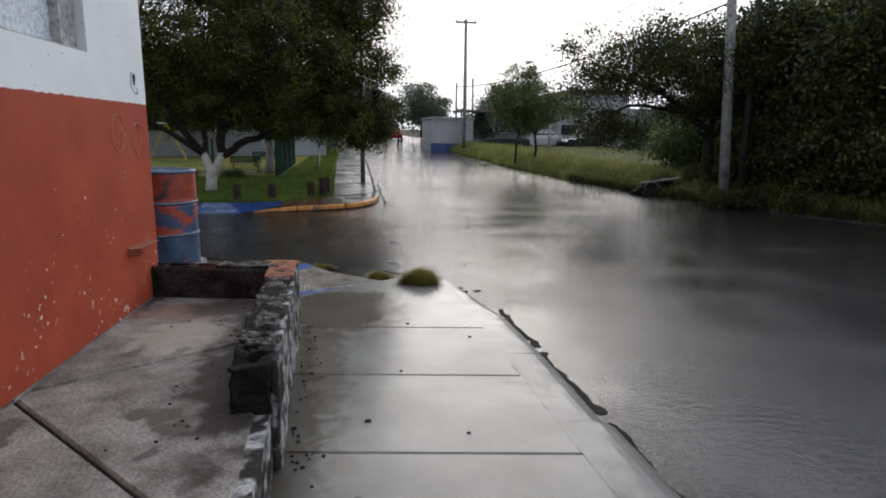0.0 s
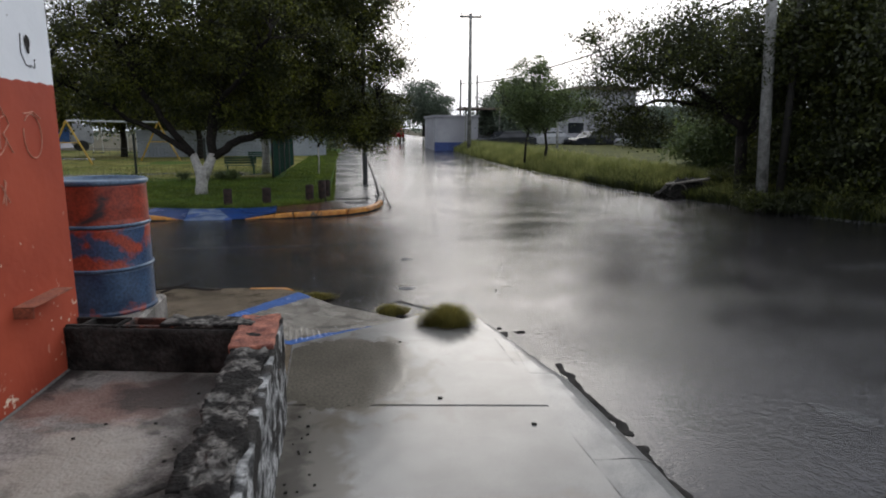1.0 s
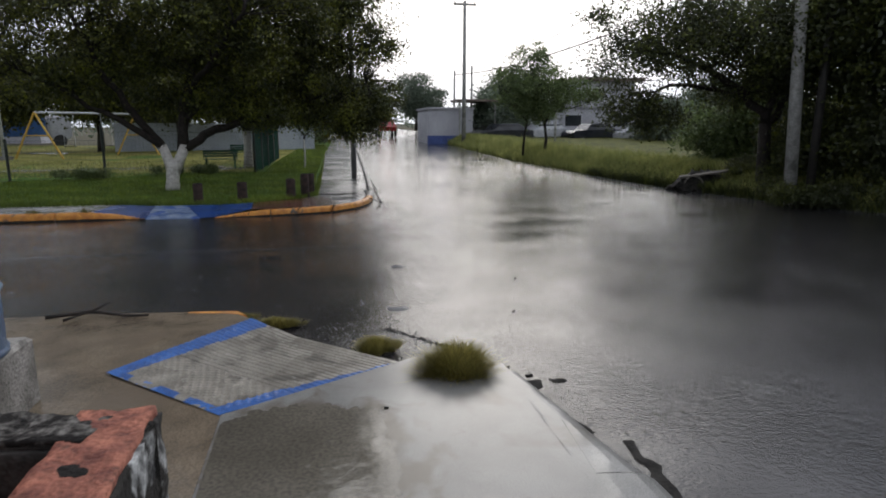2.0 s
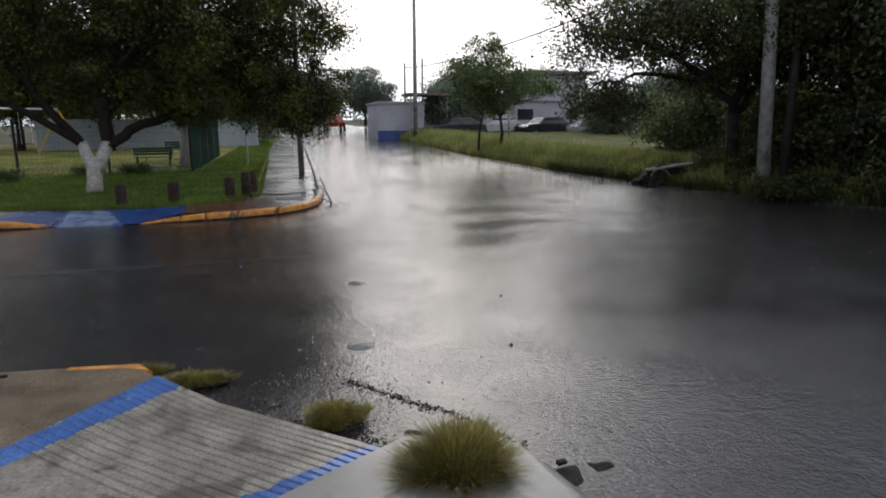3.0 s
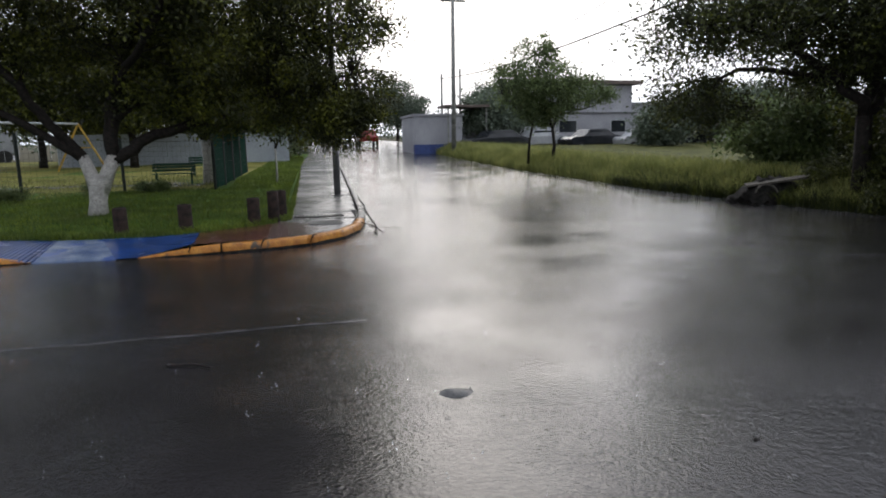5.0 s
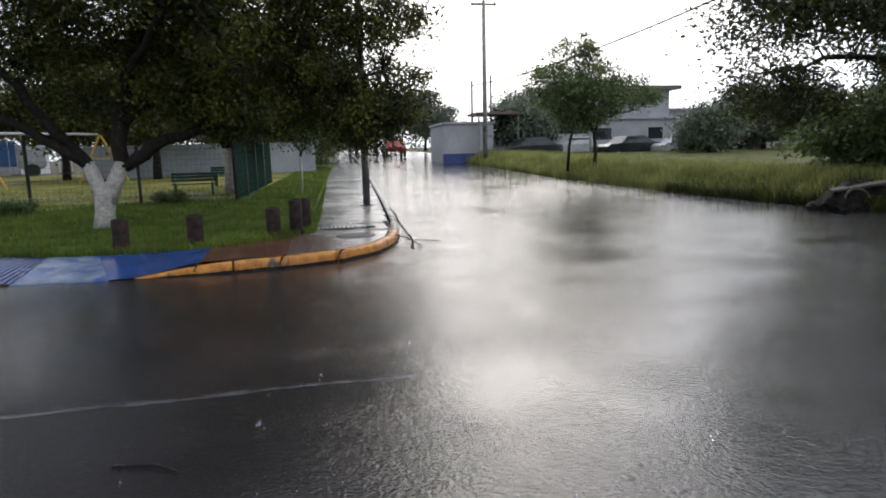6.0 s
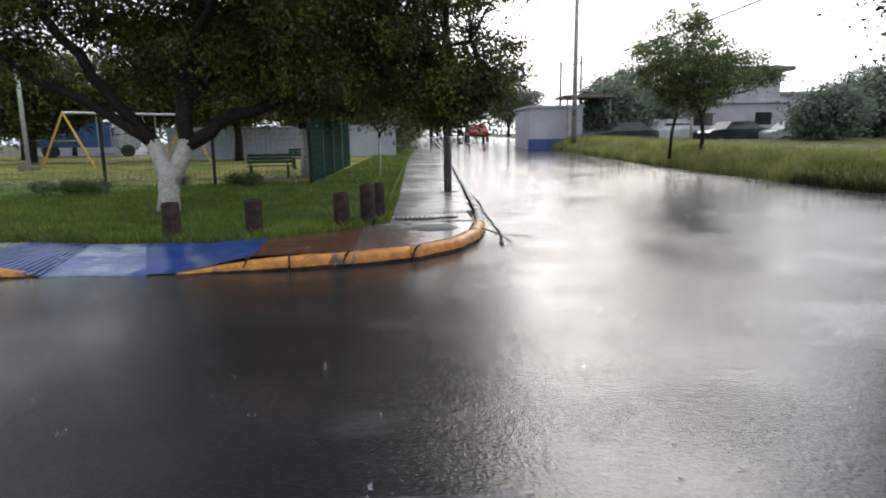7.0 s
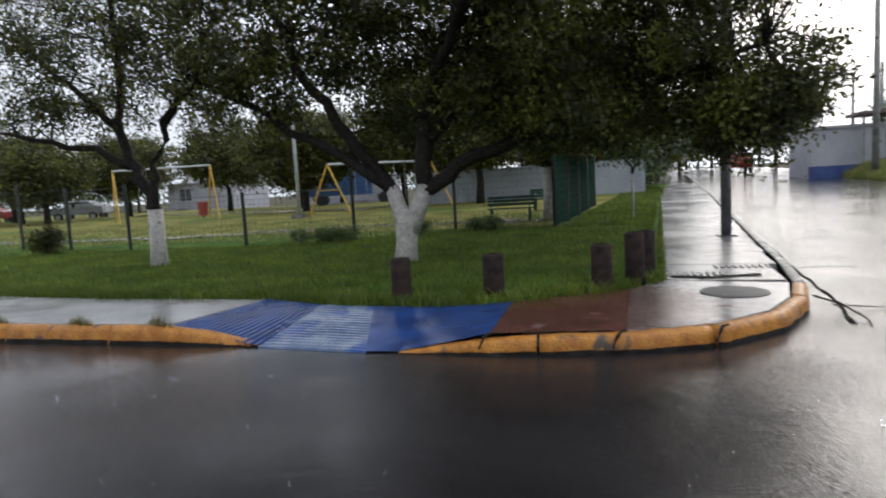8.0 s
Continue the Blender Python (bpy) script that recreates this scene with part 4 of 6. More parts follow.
tagged(smooth(part("verge", (verts, faces), M_VERGE)), "grassy earth bank along the road edge", "verge", kind="structure")
verts, faces = [], []
for v in vs:
    for d, h in ((-0.42, 0.004), (-0.3, 0.012), (-0.05, 0.025), (0.04, 0.02)):
        verts.append((verge_edge(v) + d + 0.04 * math.sin(v * 2.1), v, road_z(v) + h))
for j in range(len(vs) - 1):
    for i in range(3):
        faces.append((j * 4 + i, j * 4 + i + 1, j * 4 + i + 5, j * 4 + i + 4))
tagged(part("road_shoulder", (verts, faces), M_RIDGE), "wet worn gutter strip before the grass", "gutter", kind="structure")

# ---- building with a painted street wall and a boarded window ----
WALL_P, WALL_D = Vector((-0.292, 4.15)), Vector((-0.075, -1.0)).normalized()
WALL_M = Matrix(((-WALL_D.x, WALL_D.y, 0, WALL_P.x), (-WALL_D.y, -WALL_D.x, 0, WALL_P.y), (0, 0, 1, 0), (0, 0, 0, 1)))
# in the wall's own frame: x = minus the way back from the corner, y = into the building, z up


def wall_box(*spec, bevel=0.0):
    bm = bmesh.new()
    for s in spec:
        box(bm, *s, bevel=bevel)
    bmesh.ops.transform(bm, matrix=WALL_M, verts=bm.verts)
    bmesh.ops.recalc_face_normals(bm, faces=bm.faces)
    return bm


wall_street = part("wall_street", wall_box((-10, 0, 0, 0.2, -0.2, 1.985), (-0.88, 0, 0, 0.2, 1.985, 3.3), (-10, -2.6, 0, 0.2, 1.985, 3.3), (-2.6, -0.88, 0, 0.2, 3.15, 3.3)), M_WALL)
tagged(wall_street, "white wall with a brick-red painted lower half, chipped", "wall", kind="structure")
tagged(part("wall_side", wall_box((-0.2, -0.002, 0.2, 7, -0.2, 3.3)), M_WALL), "white and brick-red painted side wall", "wall", kind="structure")
tagged(part("wall_back", wall_box((-10, -0.2, 7, 7.2, -0.2, 3.3), (-10, -9.8, 0.2, 7, -0.2, 3.3)), M_WALL_PLAIN), "plain rear walls of the painted building", "wall", kind="structure")
tagged(part("roof", wall_box((-10.1, 0.02, -0.02, 7.2, 3.3, 3.45)), M_KERB), "flat concrete roof slab", "roof", kind="structure")
window_1 = part("window_1", wall_box((-2.6, -1.08, 0.09, 0.12, 1.985, 3.15)), M_BOARD)
tagged(window_1, "window closed with a bluish white board", "window", kind="structure")
part("window_frame", wall_box((-1.08, -0.885, 0.05, 0.19, 1.99, 3.145), (-1.10, -1.06, 0.04, 0.10, 1.99, 3.145), bevel=0.006), M_JAMB, window_1, "worn grey timber jamb")
part("window_sill", wall_box((-2.6, -0.885, 0.012, 0.2, 1.97, 1.996), bevel=0.004), M_JAMB, window_1)


def on_wall(x, z, y=-0.002):
    return WALL_M @ Vector((x, y, z))


# chalk-like scratches and a pit
def scratch(points):
    return tube([on_wall(x, z) for x, z in points], [0.0028] * len(points), 4)


def loop(cx, cz, rx, rz, a0, a1, n=18):
    return [(cx + rx * math.cos(a0 + (a1 - a0) * k / n), cz + rz * math.sin(a0 + (a1 - a0) * k / n)) for k in range(n + 1)]


marks = [loop(-0.545, 1.52, 0.105, 0.125, 0.4, 5.9), [(-0.50, 1.43), (-0.49, 1.55), (-0.44, 1.57), (-0.42, 1.53), (-0.47, 1.49), (-0.41, 1.41)],
         loop(-0.24, 1.48, 0.075, 0.10, 2.4, -3.5), [(-0.30, 1.58), (-0.22, 1.59), (-0.16, 1.56)], [(-0.53, 1.28), (-0.48, 1.20)], [(-0.53, 1.2), (-0.49, 1.29)], [(-0.5, 1.3), (-0.51, 1.19)]]
for m in marks:
    part("scratch", scratch(m), M_SCRATCH, wall_street, "pale scratched line in the paint")
# the pit isn't cut in; a black shape on the wall stands for its shade
pit = [on_wall(-0.20 + 0.022 * math.cos(a) * (1 + 0.3 * math.sin(3 * a)), 1.89 + 0.042 * math.sin(a), -0.003) for a in np.linspace(0, 2 * math.pi, 15)[:-1]]
part("pit", (pit, [tuple(range(14))]), M_JOINT, wall_street, "flat black shape for the shade in a plaster hole")
for pts in ([(-0.25, 1.93), (-0.26, 1.85), (-0.23, 1.80), (-0.19, 1.79)], [(-0.19, 1.80), (-0.155, 1.79), (-0.15, 1.83)]):
    part("crack", tube([on_wall(x, z) for x, z in pts], [0.002] * len(pts), 4), M_JOINT, wall_street, "fine crack round the hole")
flap = part("wall_flap", wall_box((-0.56, -0.20, -0.085, 0.003, 0.745, 0.752), (-0.56, -0.553, -0.085, 0.003, 0.70, 0.752), bevel=0.002), M_RUST)
tagged(flap, "bent rusty red iron flap on the wall", "bracket")
tagged(part("baseboard", wall_box((-10, 0.0, -0.012, 0.0, 0.30, 0.319), bevel=0.004), M_KERB), "thin mortar fillet at the wall foot", "trim", kind="structure")

# raised concrete platform in front of the building
platform = tagged(part("platform", boxes((-1.4, 0.655, -8, 4.12, -0.2, 0.29)), M_JOINT), "raised damp concrete platform beside the pavement", "platform", kind="structure")
J = (-0.49, 2.23)
for poly in ([J, (0.672, 2.94), (0.672, 4.1), (-0.31, 4.1)], [J, (0.672, 0.90), (0.672, 2.94)], [J, (-0.60, 0.6), (-0.9, -8), (0.672, -8), (0.672, 0.90)]):
    part("slab", slab(poly, 0.1, 0.31, 0.009, 0.012), M_PLATFORM, platform)
part("retaining_face", rough_box(0.66, 0.728, -6, 3.95, -0.1, 0.30, 0.05, 0.008, 3), M_LIME, platform, "grimy peeling limewashed face")
part("ledge", slab([(-4, 4.17), (-0.19, 4.12), (-0.19, 5.46), (-4, 5.6)], -0.2, 0.32, 0.0, 0.02), M_PLATFORM, platform)

# low planter wall: crumbling side and an end of hollow blocks
planter = thing("planter_wall", "low crumbling block wall, black with grime, limewashed outside", "low wall")


def broken(x, y):
    if y > 2.35:
        return 1.0 + 0.05 * noise.noise(Vector((x * 20, y * 8, 0)))
    t = (y - 1.86) / 0.49
    return max(0.86, min(1.0, 0.9 + 0.1 * t)) + 0.07 * noise.noise(Vector((x * 16, y * 11, 3)))


smooth(part("side_wall", rough_box(0.565, 0.735, 1.86, 3.72, 0.30, 0.545, 0.014, 0.022, 1, broken), M_MOSS, planter, "black mossy mortar topped wall"))
smooth(part("outer_render", rough_box(0.725, 0.765, 1.9, 4.0, -0.02, 0.53, 0.02, 0.010, 2), M_LIME, planter, "streaked peeling limewash"))
smooth(part("corner_cap", rough_box(0.56, 0.755, 3.5, 3.99, 0.30, 0.552, 0.018, 0.009, 4), M_RED_MORTAR, planter, "red stained corner mortar"))
for k in range(14):
    a = random.Random(60 + k)
    x, y, w = a.uniform(0.55, 0.68), a.uniform(1.9, 2.5), a.uniform(0.03, 0.07)
    smooth(part("rubble", rough_box(x, x + w, y, y + w * 1.2, 0.51, 0.545 + a.uniform(0, 0.02), 0.012, 0.012, k), M_MOSS, planter))


def hollow_block(u, v, turn, mat):
    L, W, H, T = 0.385, 0.15, 0.235, 0.026
    bm = boxes((-L / 2, L / 2, -W / 2, -W / 2 + T, 0, H), (-L / 2, L / 2, W / 2 - T, W / 2, 0, H), (-L / 2, -L / 2 + T, -W / 2, W / 2, 0, H - 0.002), (L / 2 - T, L / 2, -W / 2, W / 2, 0, H - 0.002),
               (-T / 2, T / 2, -W / 2, W / 2, 0, H - 0.003), (-L / 2, L / 2, -W / 2, W / 2, 0, 0.09), bevel=0.004)
    ob = part("block", bm, mat, planter)
    ob.matrix_basis = pose(u, v, 0.308, 0, 0, turn)


for k, mat in enumerate((M_GRIME, M_CLAY, M_GRIME)):
    hollow_block(-0.215 + k * 0.39, 4.06 - k * 0.085, -12.5, mat)
inner = rough_box(-0.52, 0.52, -0.012, 0.014, 0.0, 0.228, 0.02, 0.008, 8)
bmesh.ops.transform(inner, matrix=pose(0.06, 3.915, 0.305, 0, 0, -12.5), verts=inner.verts)
smooth(part("inner_render", inner, M_GRIME, planter, "black sooty inner face"))
cap = rough_box(-0.26, 0.20, -0.075, 0.075, 0.0, 0.02, 0.016, 0.012, 12)
bmesh.ops.transform(cap, matrix=pose(0.44, 3.92, 0.535, 0, 0, -12.5), verts=cap.verts)
smooth(part("mortar_cap", cap, M_MOSS, planter))
smooth(part("wall_stub", rough_box(-0.42, -0.36, 3.98, 4.14, 0.30, 0.60, 0.03, 0.014, 9), M_MOSS, planter))
for k in range(30):
    a = random.Random(200 + k)
    u, v = (a.uniform(0.25, 0.62), a.uniform(1.6, 3.6)) if k < 24 else (a.uniform(-0.4, 0.6), a.uniform(1.0, 3.7))
    s = a.uniform(0.004, 0.010)
    tagged(part("pebble", rough_box(u, u + s * 1.6, v, v + s, 0.309, 0.309 + s * 0.8, s / 2, s * 0.3, k), M_JOINT), "small black crumb of mortar on the platform", "pebble", "crumbs on the platform")

# ---- oil drum ----
drum = thing("oil_drum", "dented steel drum with chipped red and blue paint", "drum", at=(-0.475, 5.17, 0.32))
prof = [(0.27, 0.0), (0.292, 0.0), (0.292, 0.018), (0.282, 0.025)]
for z in np.linspace(0.03, 0.85, 42):
    ridge = sum(0.011 * math.exp(-((z - c) / 0.012) ** 2) for c in (0.30, 0.585)) + 0.002 * sum(math.exp(-((z - c) / 0.02) ** 2) for c in (0.1, 0.2, 0.7))
    prof.append((0.282 + ridge, float(z)))
lower = [q for q in prof if q[1] <= 0.31]
middle = [lower[-1]] + [q for q in prof if 0.31 < q[1] <= 0.585]
upper = [middle[-1]] + [q for q in prof if q[1] > 0.585]
for band, paint, words in ((lower, M_DRUM_LOW, "rubbed blue lower shell"), (middle, M_DRUM, "blue and red middle shell"), (upper, M_DRUM_RED, "red upper shell with dark scorch marks")):
    smooth(part("shell", lathe(band, 48), paint, drum, words))
smooth(part("rim", lathe([(0.283, 0.845), (0.293, 0.85), (0.295, 0.866), (0.288, 0.878), (0.276, 0.876), (0.274, 0.856)], 48), M_DRUM_BLUE, drum, "blue rolled rim"))
for c in (0.30, 0.585):
    smooth(part("hoop", lathe([(0.290, c - 0.012), (0.2965, c), (0.290, c + 0.012)], 48), M_DRUM_BLUE, drum, "blue worn rolling hoop"))


# ---- posts, pole, fence ----
def stump(u, v, h, r, seed, red=False):
    ob = thing("wooden_stump", "short weathered round timber post in the grass", "post", "timber posts on the corner lawn", (u, v, lawn_z(u, v) - 0.03))
    rr = random.Random(seed)
    prof = [(r * 1.05, 0), (r, h * 0.2), (r * 0.97, h * 0.6), (r * 0.98, h - 0.02), (r * 0.9, h)]
    vts, fcs = lathe(prof, 18)
    vts = [(x * (1 + 0.07 * noise.noise(Vector((x * 14, y * 14, seed)))), y * (1 + 0.07 * noise.noise(Vector((x * 14, y * 14, seed + 9)))), z + 0.012 * noise.noise(Vector((x * 20, y * 20, seed)))) for x, y, z in vts]
    smooth(part("shaft", (vts, fcs), M_STUMP, ob))
    part("split", tube([(-r * 0.6, -r * 0.2, h + 0.004), (0, 0.01, h + 0.006), (r * 0.55, r * 0.3, h + 0.004)], [0.006, 0.008, 0.004], 4), M_JOINT, ob, "dark drying split")


for q in ((-1.40, 16.25, 0.45, 0.105, 1), (-0.52, 16.55, 0.45, 0.11, 2), (0.52, 16.92, 0.47, 0.11, 3), (0.83, 17.28, 0.56, 0.10, 4), (0.95, 17.95, 0.52, 0.10, 5)):
    stump(*q)

pole = thing("street_pole", "grey steel street pole with a black band, in the pavement", "pole", at=(2.26, 22.2, far_z(2.2, 22.16)))
smooth(part("shaft", tube([(0, 0, -0.1), (0, 0, 1.3), (0, 0, 7.5)], [0.088, 0.086, 0.06], 14), M_POLE_GREY, pole))
part("base_plate", boxes((-0.16, 0.16, -0.16, 0.16, -0.02, 0.015), bevel=0.004), M_POLE_DARK, pole)
part("band", lathe([(0.089, 1.22), (0.095, 1.23), (0.095, 1.36), (0.089, 1.37)], 14), M_POLE_WOOD, pole, "black band round the pole")

fence = thing("park_fence", "dark green posts with fine wire mesh round the park", "fence")
SIDE = [(-1.03, 24.6), (-0.93, 26.2), (-0.83, 27.8), (-0.73, 29.4), (-0.64, 31.0)]


def fence_run(points, tall, post_mat, pitch=0.12, gauge=0.0024, wire_mat=None):
    for i, (u, v) in enumerate(points):
        z = road_z(v) + 0.1
        h = tall[i]
        part("post", tube([(u, v, z), (u, v, z + h)], [0.042, 0.042], 8), post_mat, fence)
        if i + 1 < len(points):
            u2, v2 = points[i + 1]
            z2, h2 = road_z(v2) + 0.1, tall[i + 1]
            wires = []
            n = int(math.hypot(u2 - u, v2 - v) / pitch)
            hh = min(h, h2) - 0.06
            for k in range(1, n):
                s = k / n
                x, y, zz = u + (u2 - u) * s, v + (v2 - v) * s, z + (z2 - z) * s
                wires.append(tube([(x, y, zz + 0.08), (x, y, zz + hh)], [gauge, gauge], 3, False))
            for k in range(11):
                f = 0.08 + (hh - 0.08) * k / 10
                wires.append(tube([(u, v, z + f), (u2, v2, z2 + f)], [0.003 if k < 10 else 0.007] * 2, 3, False))
            part("wire_mesh", merge(wires), wire_mat or M_WIRE, fence, "thin dark green wire mesh panel")


fence_run(FENCE, [1.75, 1.75, 1.9, 1.7, 1.65, 1.3, 1.72, 1.55, 1.5], M_POST)
fence_run(SIDE, [1.75, 1.75, 1.75, 1.75, 1.75], M_POST, 0.05, 0.006, M_BENCH)


# ---- bench, swings, park mast ----
def bench(u, v, turn, label):
    ob = thing("park_bench", label, "bench", "park benches", (u, v, lawn_z(u, v) + 0.01), turn)
    ob.scale = (0.9, 0.82, 0.82)
    for x in (-0.55, 0.55):
        part("leg", boxes((x - 0.03, x + 0.03, -0.22, -0.16, 0, 0.43), (x - 0.03, x + 0.03, 0.14, 0.20, 0, 0.43), (x - 0.03, x + 0.03, -0.22, 0.2, 0.40, 0.43), bevel=0.006), M_BENCH, ob)
        part("armrest", tube([(x, -0.2, 0.43), (x, -0.22, 0.62), (x, -0.1, 0.66), (x, 0.2, 0.64)], [0.018] * 4, 6), M_BENCH, ob)
    for k in range(4):
        part("seat_slat", boxes((-0.68, 0.68, -0.22 + k * 0.105, -0.13 + k * 0.105, 0.43, 0.46), bevel=0.005), M_BENCH, ob)
    for k in range(3):
        bm = boxes((-0.68, 0.68, -0.014, 0.014, 0.52 + k * 0.11, 0.61 + k * 0.11), bevel=0.004)
        bmesh.ops.transform(bm, matrix=Matrix.Translation((0, 0.2 + 0.03 * k, 0)) , verts=bm.verts)
        part("back_slat", bm, M_BENCH, ob)


bench(-2.42, 26.35, 8, "dark green slatted bench beside the playground path")
bench(-1.95, 30.2, 20, "dark green slatted bench farther along the path")


def swing(u0, v0, u1, v1, h, label):
    z = land_z((u0 + u1) / 2, (v0 + v1) / 2) + 0.16
    ob = thing("swing_frame", label, "swing", "playground swings", (u0, v0, z))
    d = Vector((u1 - u0, v1 - v0, 0))
    n = (Vector((-d.y, d.x, 0)).normalized() * 0.75 - d.normalized() * 0.65)
    for base in (Vector((0, 0, 0)), d):
        for s in (-1, 1):
            part("leg", tube([base + n * s, base + Vector((0, 0, h))], [0.04, 0.04], 8), M_YELLOW, ob)
        part("cross_bar", tube([base + n * 0.5 + Vector((0, 0, h * 0.5)), base - n * 0.5 + Vector((0, 0, h * 0.5))], [0.025, 0.025], 6), M_YELLOW, ob)
    part("top_bar", tube([Vector((0, 0, h)), d + Vector((0, 0, h))], [0.045, 0.045], 8), M_STEEL, ob, "pale grey steel top bar")
    for f in (0.3, 0.68):
        p = d * f
        e = d.normalized() * 0.22
        for s in (-1, 1):
            part("chain", tube([p + e * s + Vector((0, 0, h)), p + e * s + Vector((0, 0, 0.5))], [0.008, 0.008], 4), M_STEEL, ob)
        bm = boxes((-0.24, 0.24, -0.1, 0.1, 0.47, 0.5), bevel=0.008)
        bmesh.ops.transform(bm, matrix=Matrix.Translation(p) @ Matrix.Rotation(math.atan2(d.y, d.x), 4, 'Z'), verts=bm.verts)
        part("swing_seat", bm, M_POLE_WOOD, ob)


swing(-22.8, 33.2, -18.0, 34.1, 2.45, "yellow playground swing frame with a grey top bar")
swing(-10.6, 31.6, -7.4, 34.4, 1.95, "smaller yellow swing frame with a grey top bar")
mast = thing("park_mast", "tall white lamp mast on a concrete footing", "mast", at=(-11.9, 31.5, road_z(31.5) + 0.15))
smooth(part("shaft", tube([(0, 0, 0), (0, 0, 6.5)], [0.075, 0.055], 12), M_STEEL, mast))
part("footing", boxes((-0.25, 0.25, -0.25, 0.25, -0.05, 0.16), bevel=0.02), M_KERB, mast)
bin_ = thing("litter_bin", "red and green litter bin in the playground", "bin", at=(-20.6, 36.5, land_z(-20.6, 36.5) + 0.16))
part("body", lathe([(0.22, 0.1), (0.26, 0.75), (0.25, 0.8)], 16), M_BIN, bin_)
part("foot", lathe([(0.05, 0), (0.05, 0.1)], 8), M_POST, bin_)

# ---- trees ----
tree("large dark tree with a whitewashed forked trunk on the lawn", (-2.62, 19.4, lawn_z(-2.6, 19.4) - 0.04),
     [([(0, 0, 0), (0.03, 0, 0.3), (0.07, 0, 0.65), (0.10, 0, 0.84)], [0.20, 0.165, 0.185, 0.16]),
      ([(0.03, 0, 0.5), (-0.05, 0, 0.85), (-0.16, 0, 1.2)], [0.14, 0.13, 0.108]), ([(0.10, 0, 0.5), (0.24, 0.02, 0.85), (0.40, 0.05, 1.2)], [0.15, 0.14, 0.128])],
     [([(0.38, 0.04, 1.12), (0.75, 0.1, 1.35), (1.1, 0.25, 1.62), (2.3, 0.5, 1.95), (4.0, 0.8, 2.6), (5.2, 1.0, 2.9)], [0.125, 0.12, 0.11, 0.09, 0.06, 0.03]),
      ([(0.40, 0.05, 1.12), (0.40, 0.1, 1.8), (0.5, 0.2, 2.6), (0.9, 0.4, 3.7), (1.1, 0.5, 5.0)], [0.13, 0.14, 0.13, 0.09, 0.05]),
      ([(-0.14, 0, 1.15), (-0.45, -0.1, 1.6), (-0.85, -0.35, 2.2), (-1.25, -0.6, 3.1), (-1.8, -0.8, 4.4)], [0.105, 0.10, 0.09, 0.07, 0.04]),
      ([(-0.14, 0, 1.12), (-0.6, -0.1, 1.5), (-1.3, -0.2, 2.0), (-2.4, -0.4, 2.6), (-3.3, -0.6, 3.1)], [0.09, 0.085, 0.07, 0.05, 0.03]),
      ([(0.5, 0.1, 2.4), (1.2, -1.0, 3.0), (2.0, -2.2, 3.7), (2.4, -3.0, 4.2)], [0.09, 0.07, 0.05, 0.03]),
      ([(0.45, 0.1, 1.9), (1.3, 1.2, 2.7), (2.6, 2.4, 3.5), (4.4, 2.4, 4.2)], [0.10, 0.08, 0.06, 0.03])],
     [((1.7, 0.7, 4.2), (3.4, 3.1, 2.1), 190, 150, 0.28), ((4.4, 1.1, 3.3), (2.0, 1.7, 1.9), 115, 105, 0.23), ((5.1, 0.9, 1.95), (1.0, 0.9, 0.65), 40, 130, 0.20),
      ((-1.6, -0.4, 4.1), (1.9, 1.8, 1.5), 80, 90, 0.24), ((2.0, -1.9, 4.6), (2.3, 1.5, 1.2), 46, 120, 0.26), ((2.1, 1.3, 2.35), (2.7, 2.2, 0.65), 90, 140, 0.23),
      ((-2.3, -0.2, 2.9), (1.5, 1.2, 0.9), 26, 80, 0.2), ((2.2, 0.6, 6.7), (3.8, 2.8, 1.5), 170, 170, 0.36), ((-1.2, 0.2, 6.8), (2.6, 2.4, 1.4), 80, 150, 0.4), ((2.0, 0.6, 8.8), (3.6, 2.6, 1.7), 150, 170, 0.40), ((3.7, 0.8, 6.0), (2.1, 2.0, 1.7), 100, 150, 0.34)],
     (0.095, 0.046), 7, M_LEAF, M_WHITEWASH, dense=2.2)

tree("open-crowned tree with a whitewashed trunk beside the fence", (-7.42, 19.4, lawn_z(-7.4, 19.4) - 0.04),
     [([(0, 0, 0), (0.0, 0, 0.4), (0.02, 0, 1.06)], [0.17, 0.14, 0.13])],
     [([(0.02, 0, 1.05), (-0.1, 0, 1.45), (-0.35, -0.1, 1.9), (-0.5, -0.1, 2.6), (-0.4, 0, 3.6), (-0.6, 0.1, 4.8)], [0.12, 0.12, 0.10, 0.08, 0.06, 0.03]),
      ([(0.02, 0, 1.05), (0.12, 0, 1.5), (0.1, 0, 1.9), (0.35, 0.1, 2.5), (0.9, 0.2, 3.3), (1.4, 0.3, 4.3)], [0.08, 0.07, 0.06, 0.055, 0.04, 0.025]),
      ([(-0.35, -0.1, 1.85), (-0.9, -0.3, 2.15), (-1.7, -0.5, 2.35), (-2.7, -0.8, 2.6)], [0.08, 0.06, 0.05, 0.025]),
      ([(-0.5, -0.1, 2.5), (-1.1, -0.4, 3.2), (-1.9, -0.6, 4.0)], [0.07, 0.05, 0.025]), ([(0.3, 0.1, 2.4), (0.9, -0.3, 2.8), (1.6, -0.6, 3.0)], [0.05, 0.035, 0.02]),
      ([(-0.4, 0, 3.4), (0.1, -0.6, 4.2), (0.5, -1.0, 5.0)], [0.05, 0.04, 0.02])],
     [((-0.5, 0, 4.2), (2.8, 2.3, 1.8), 200, 85, 0.24), ((-1.9, -0.5, 2.9), (1.3, 1.1, 0.5), 30, 60, 0.24), ((1.3, 0, 3.4), (1.2, 1.2, 0.9), 34, 70, 0.25)],
     (0.08, 0.038), 9, M_LEAF, M_WHITEWASH, twig=0.016, dense=1.35)

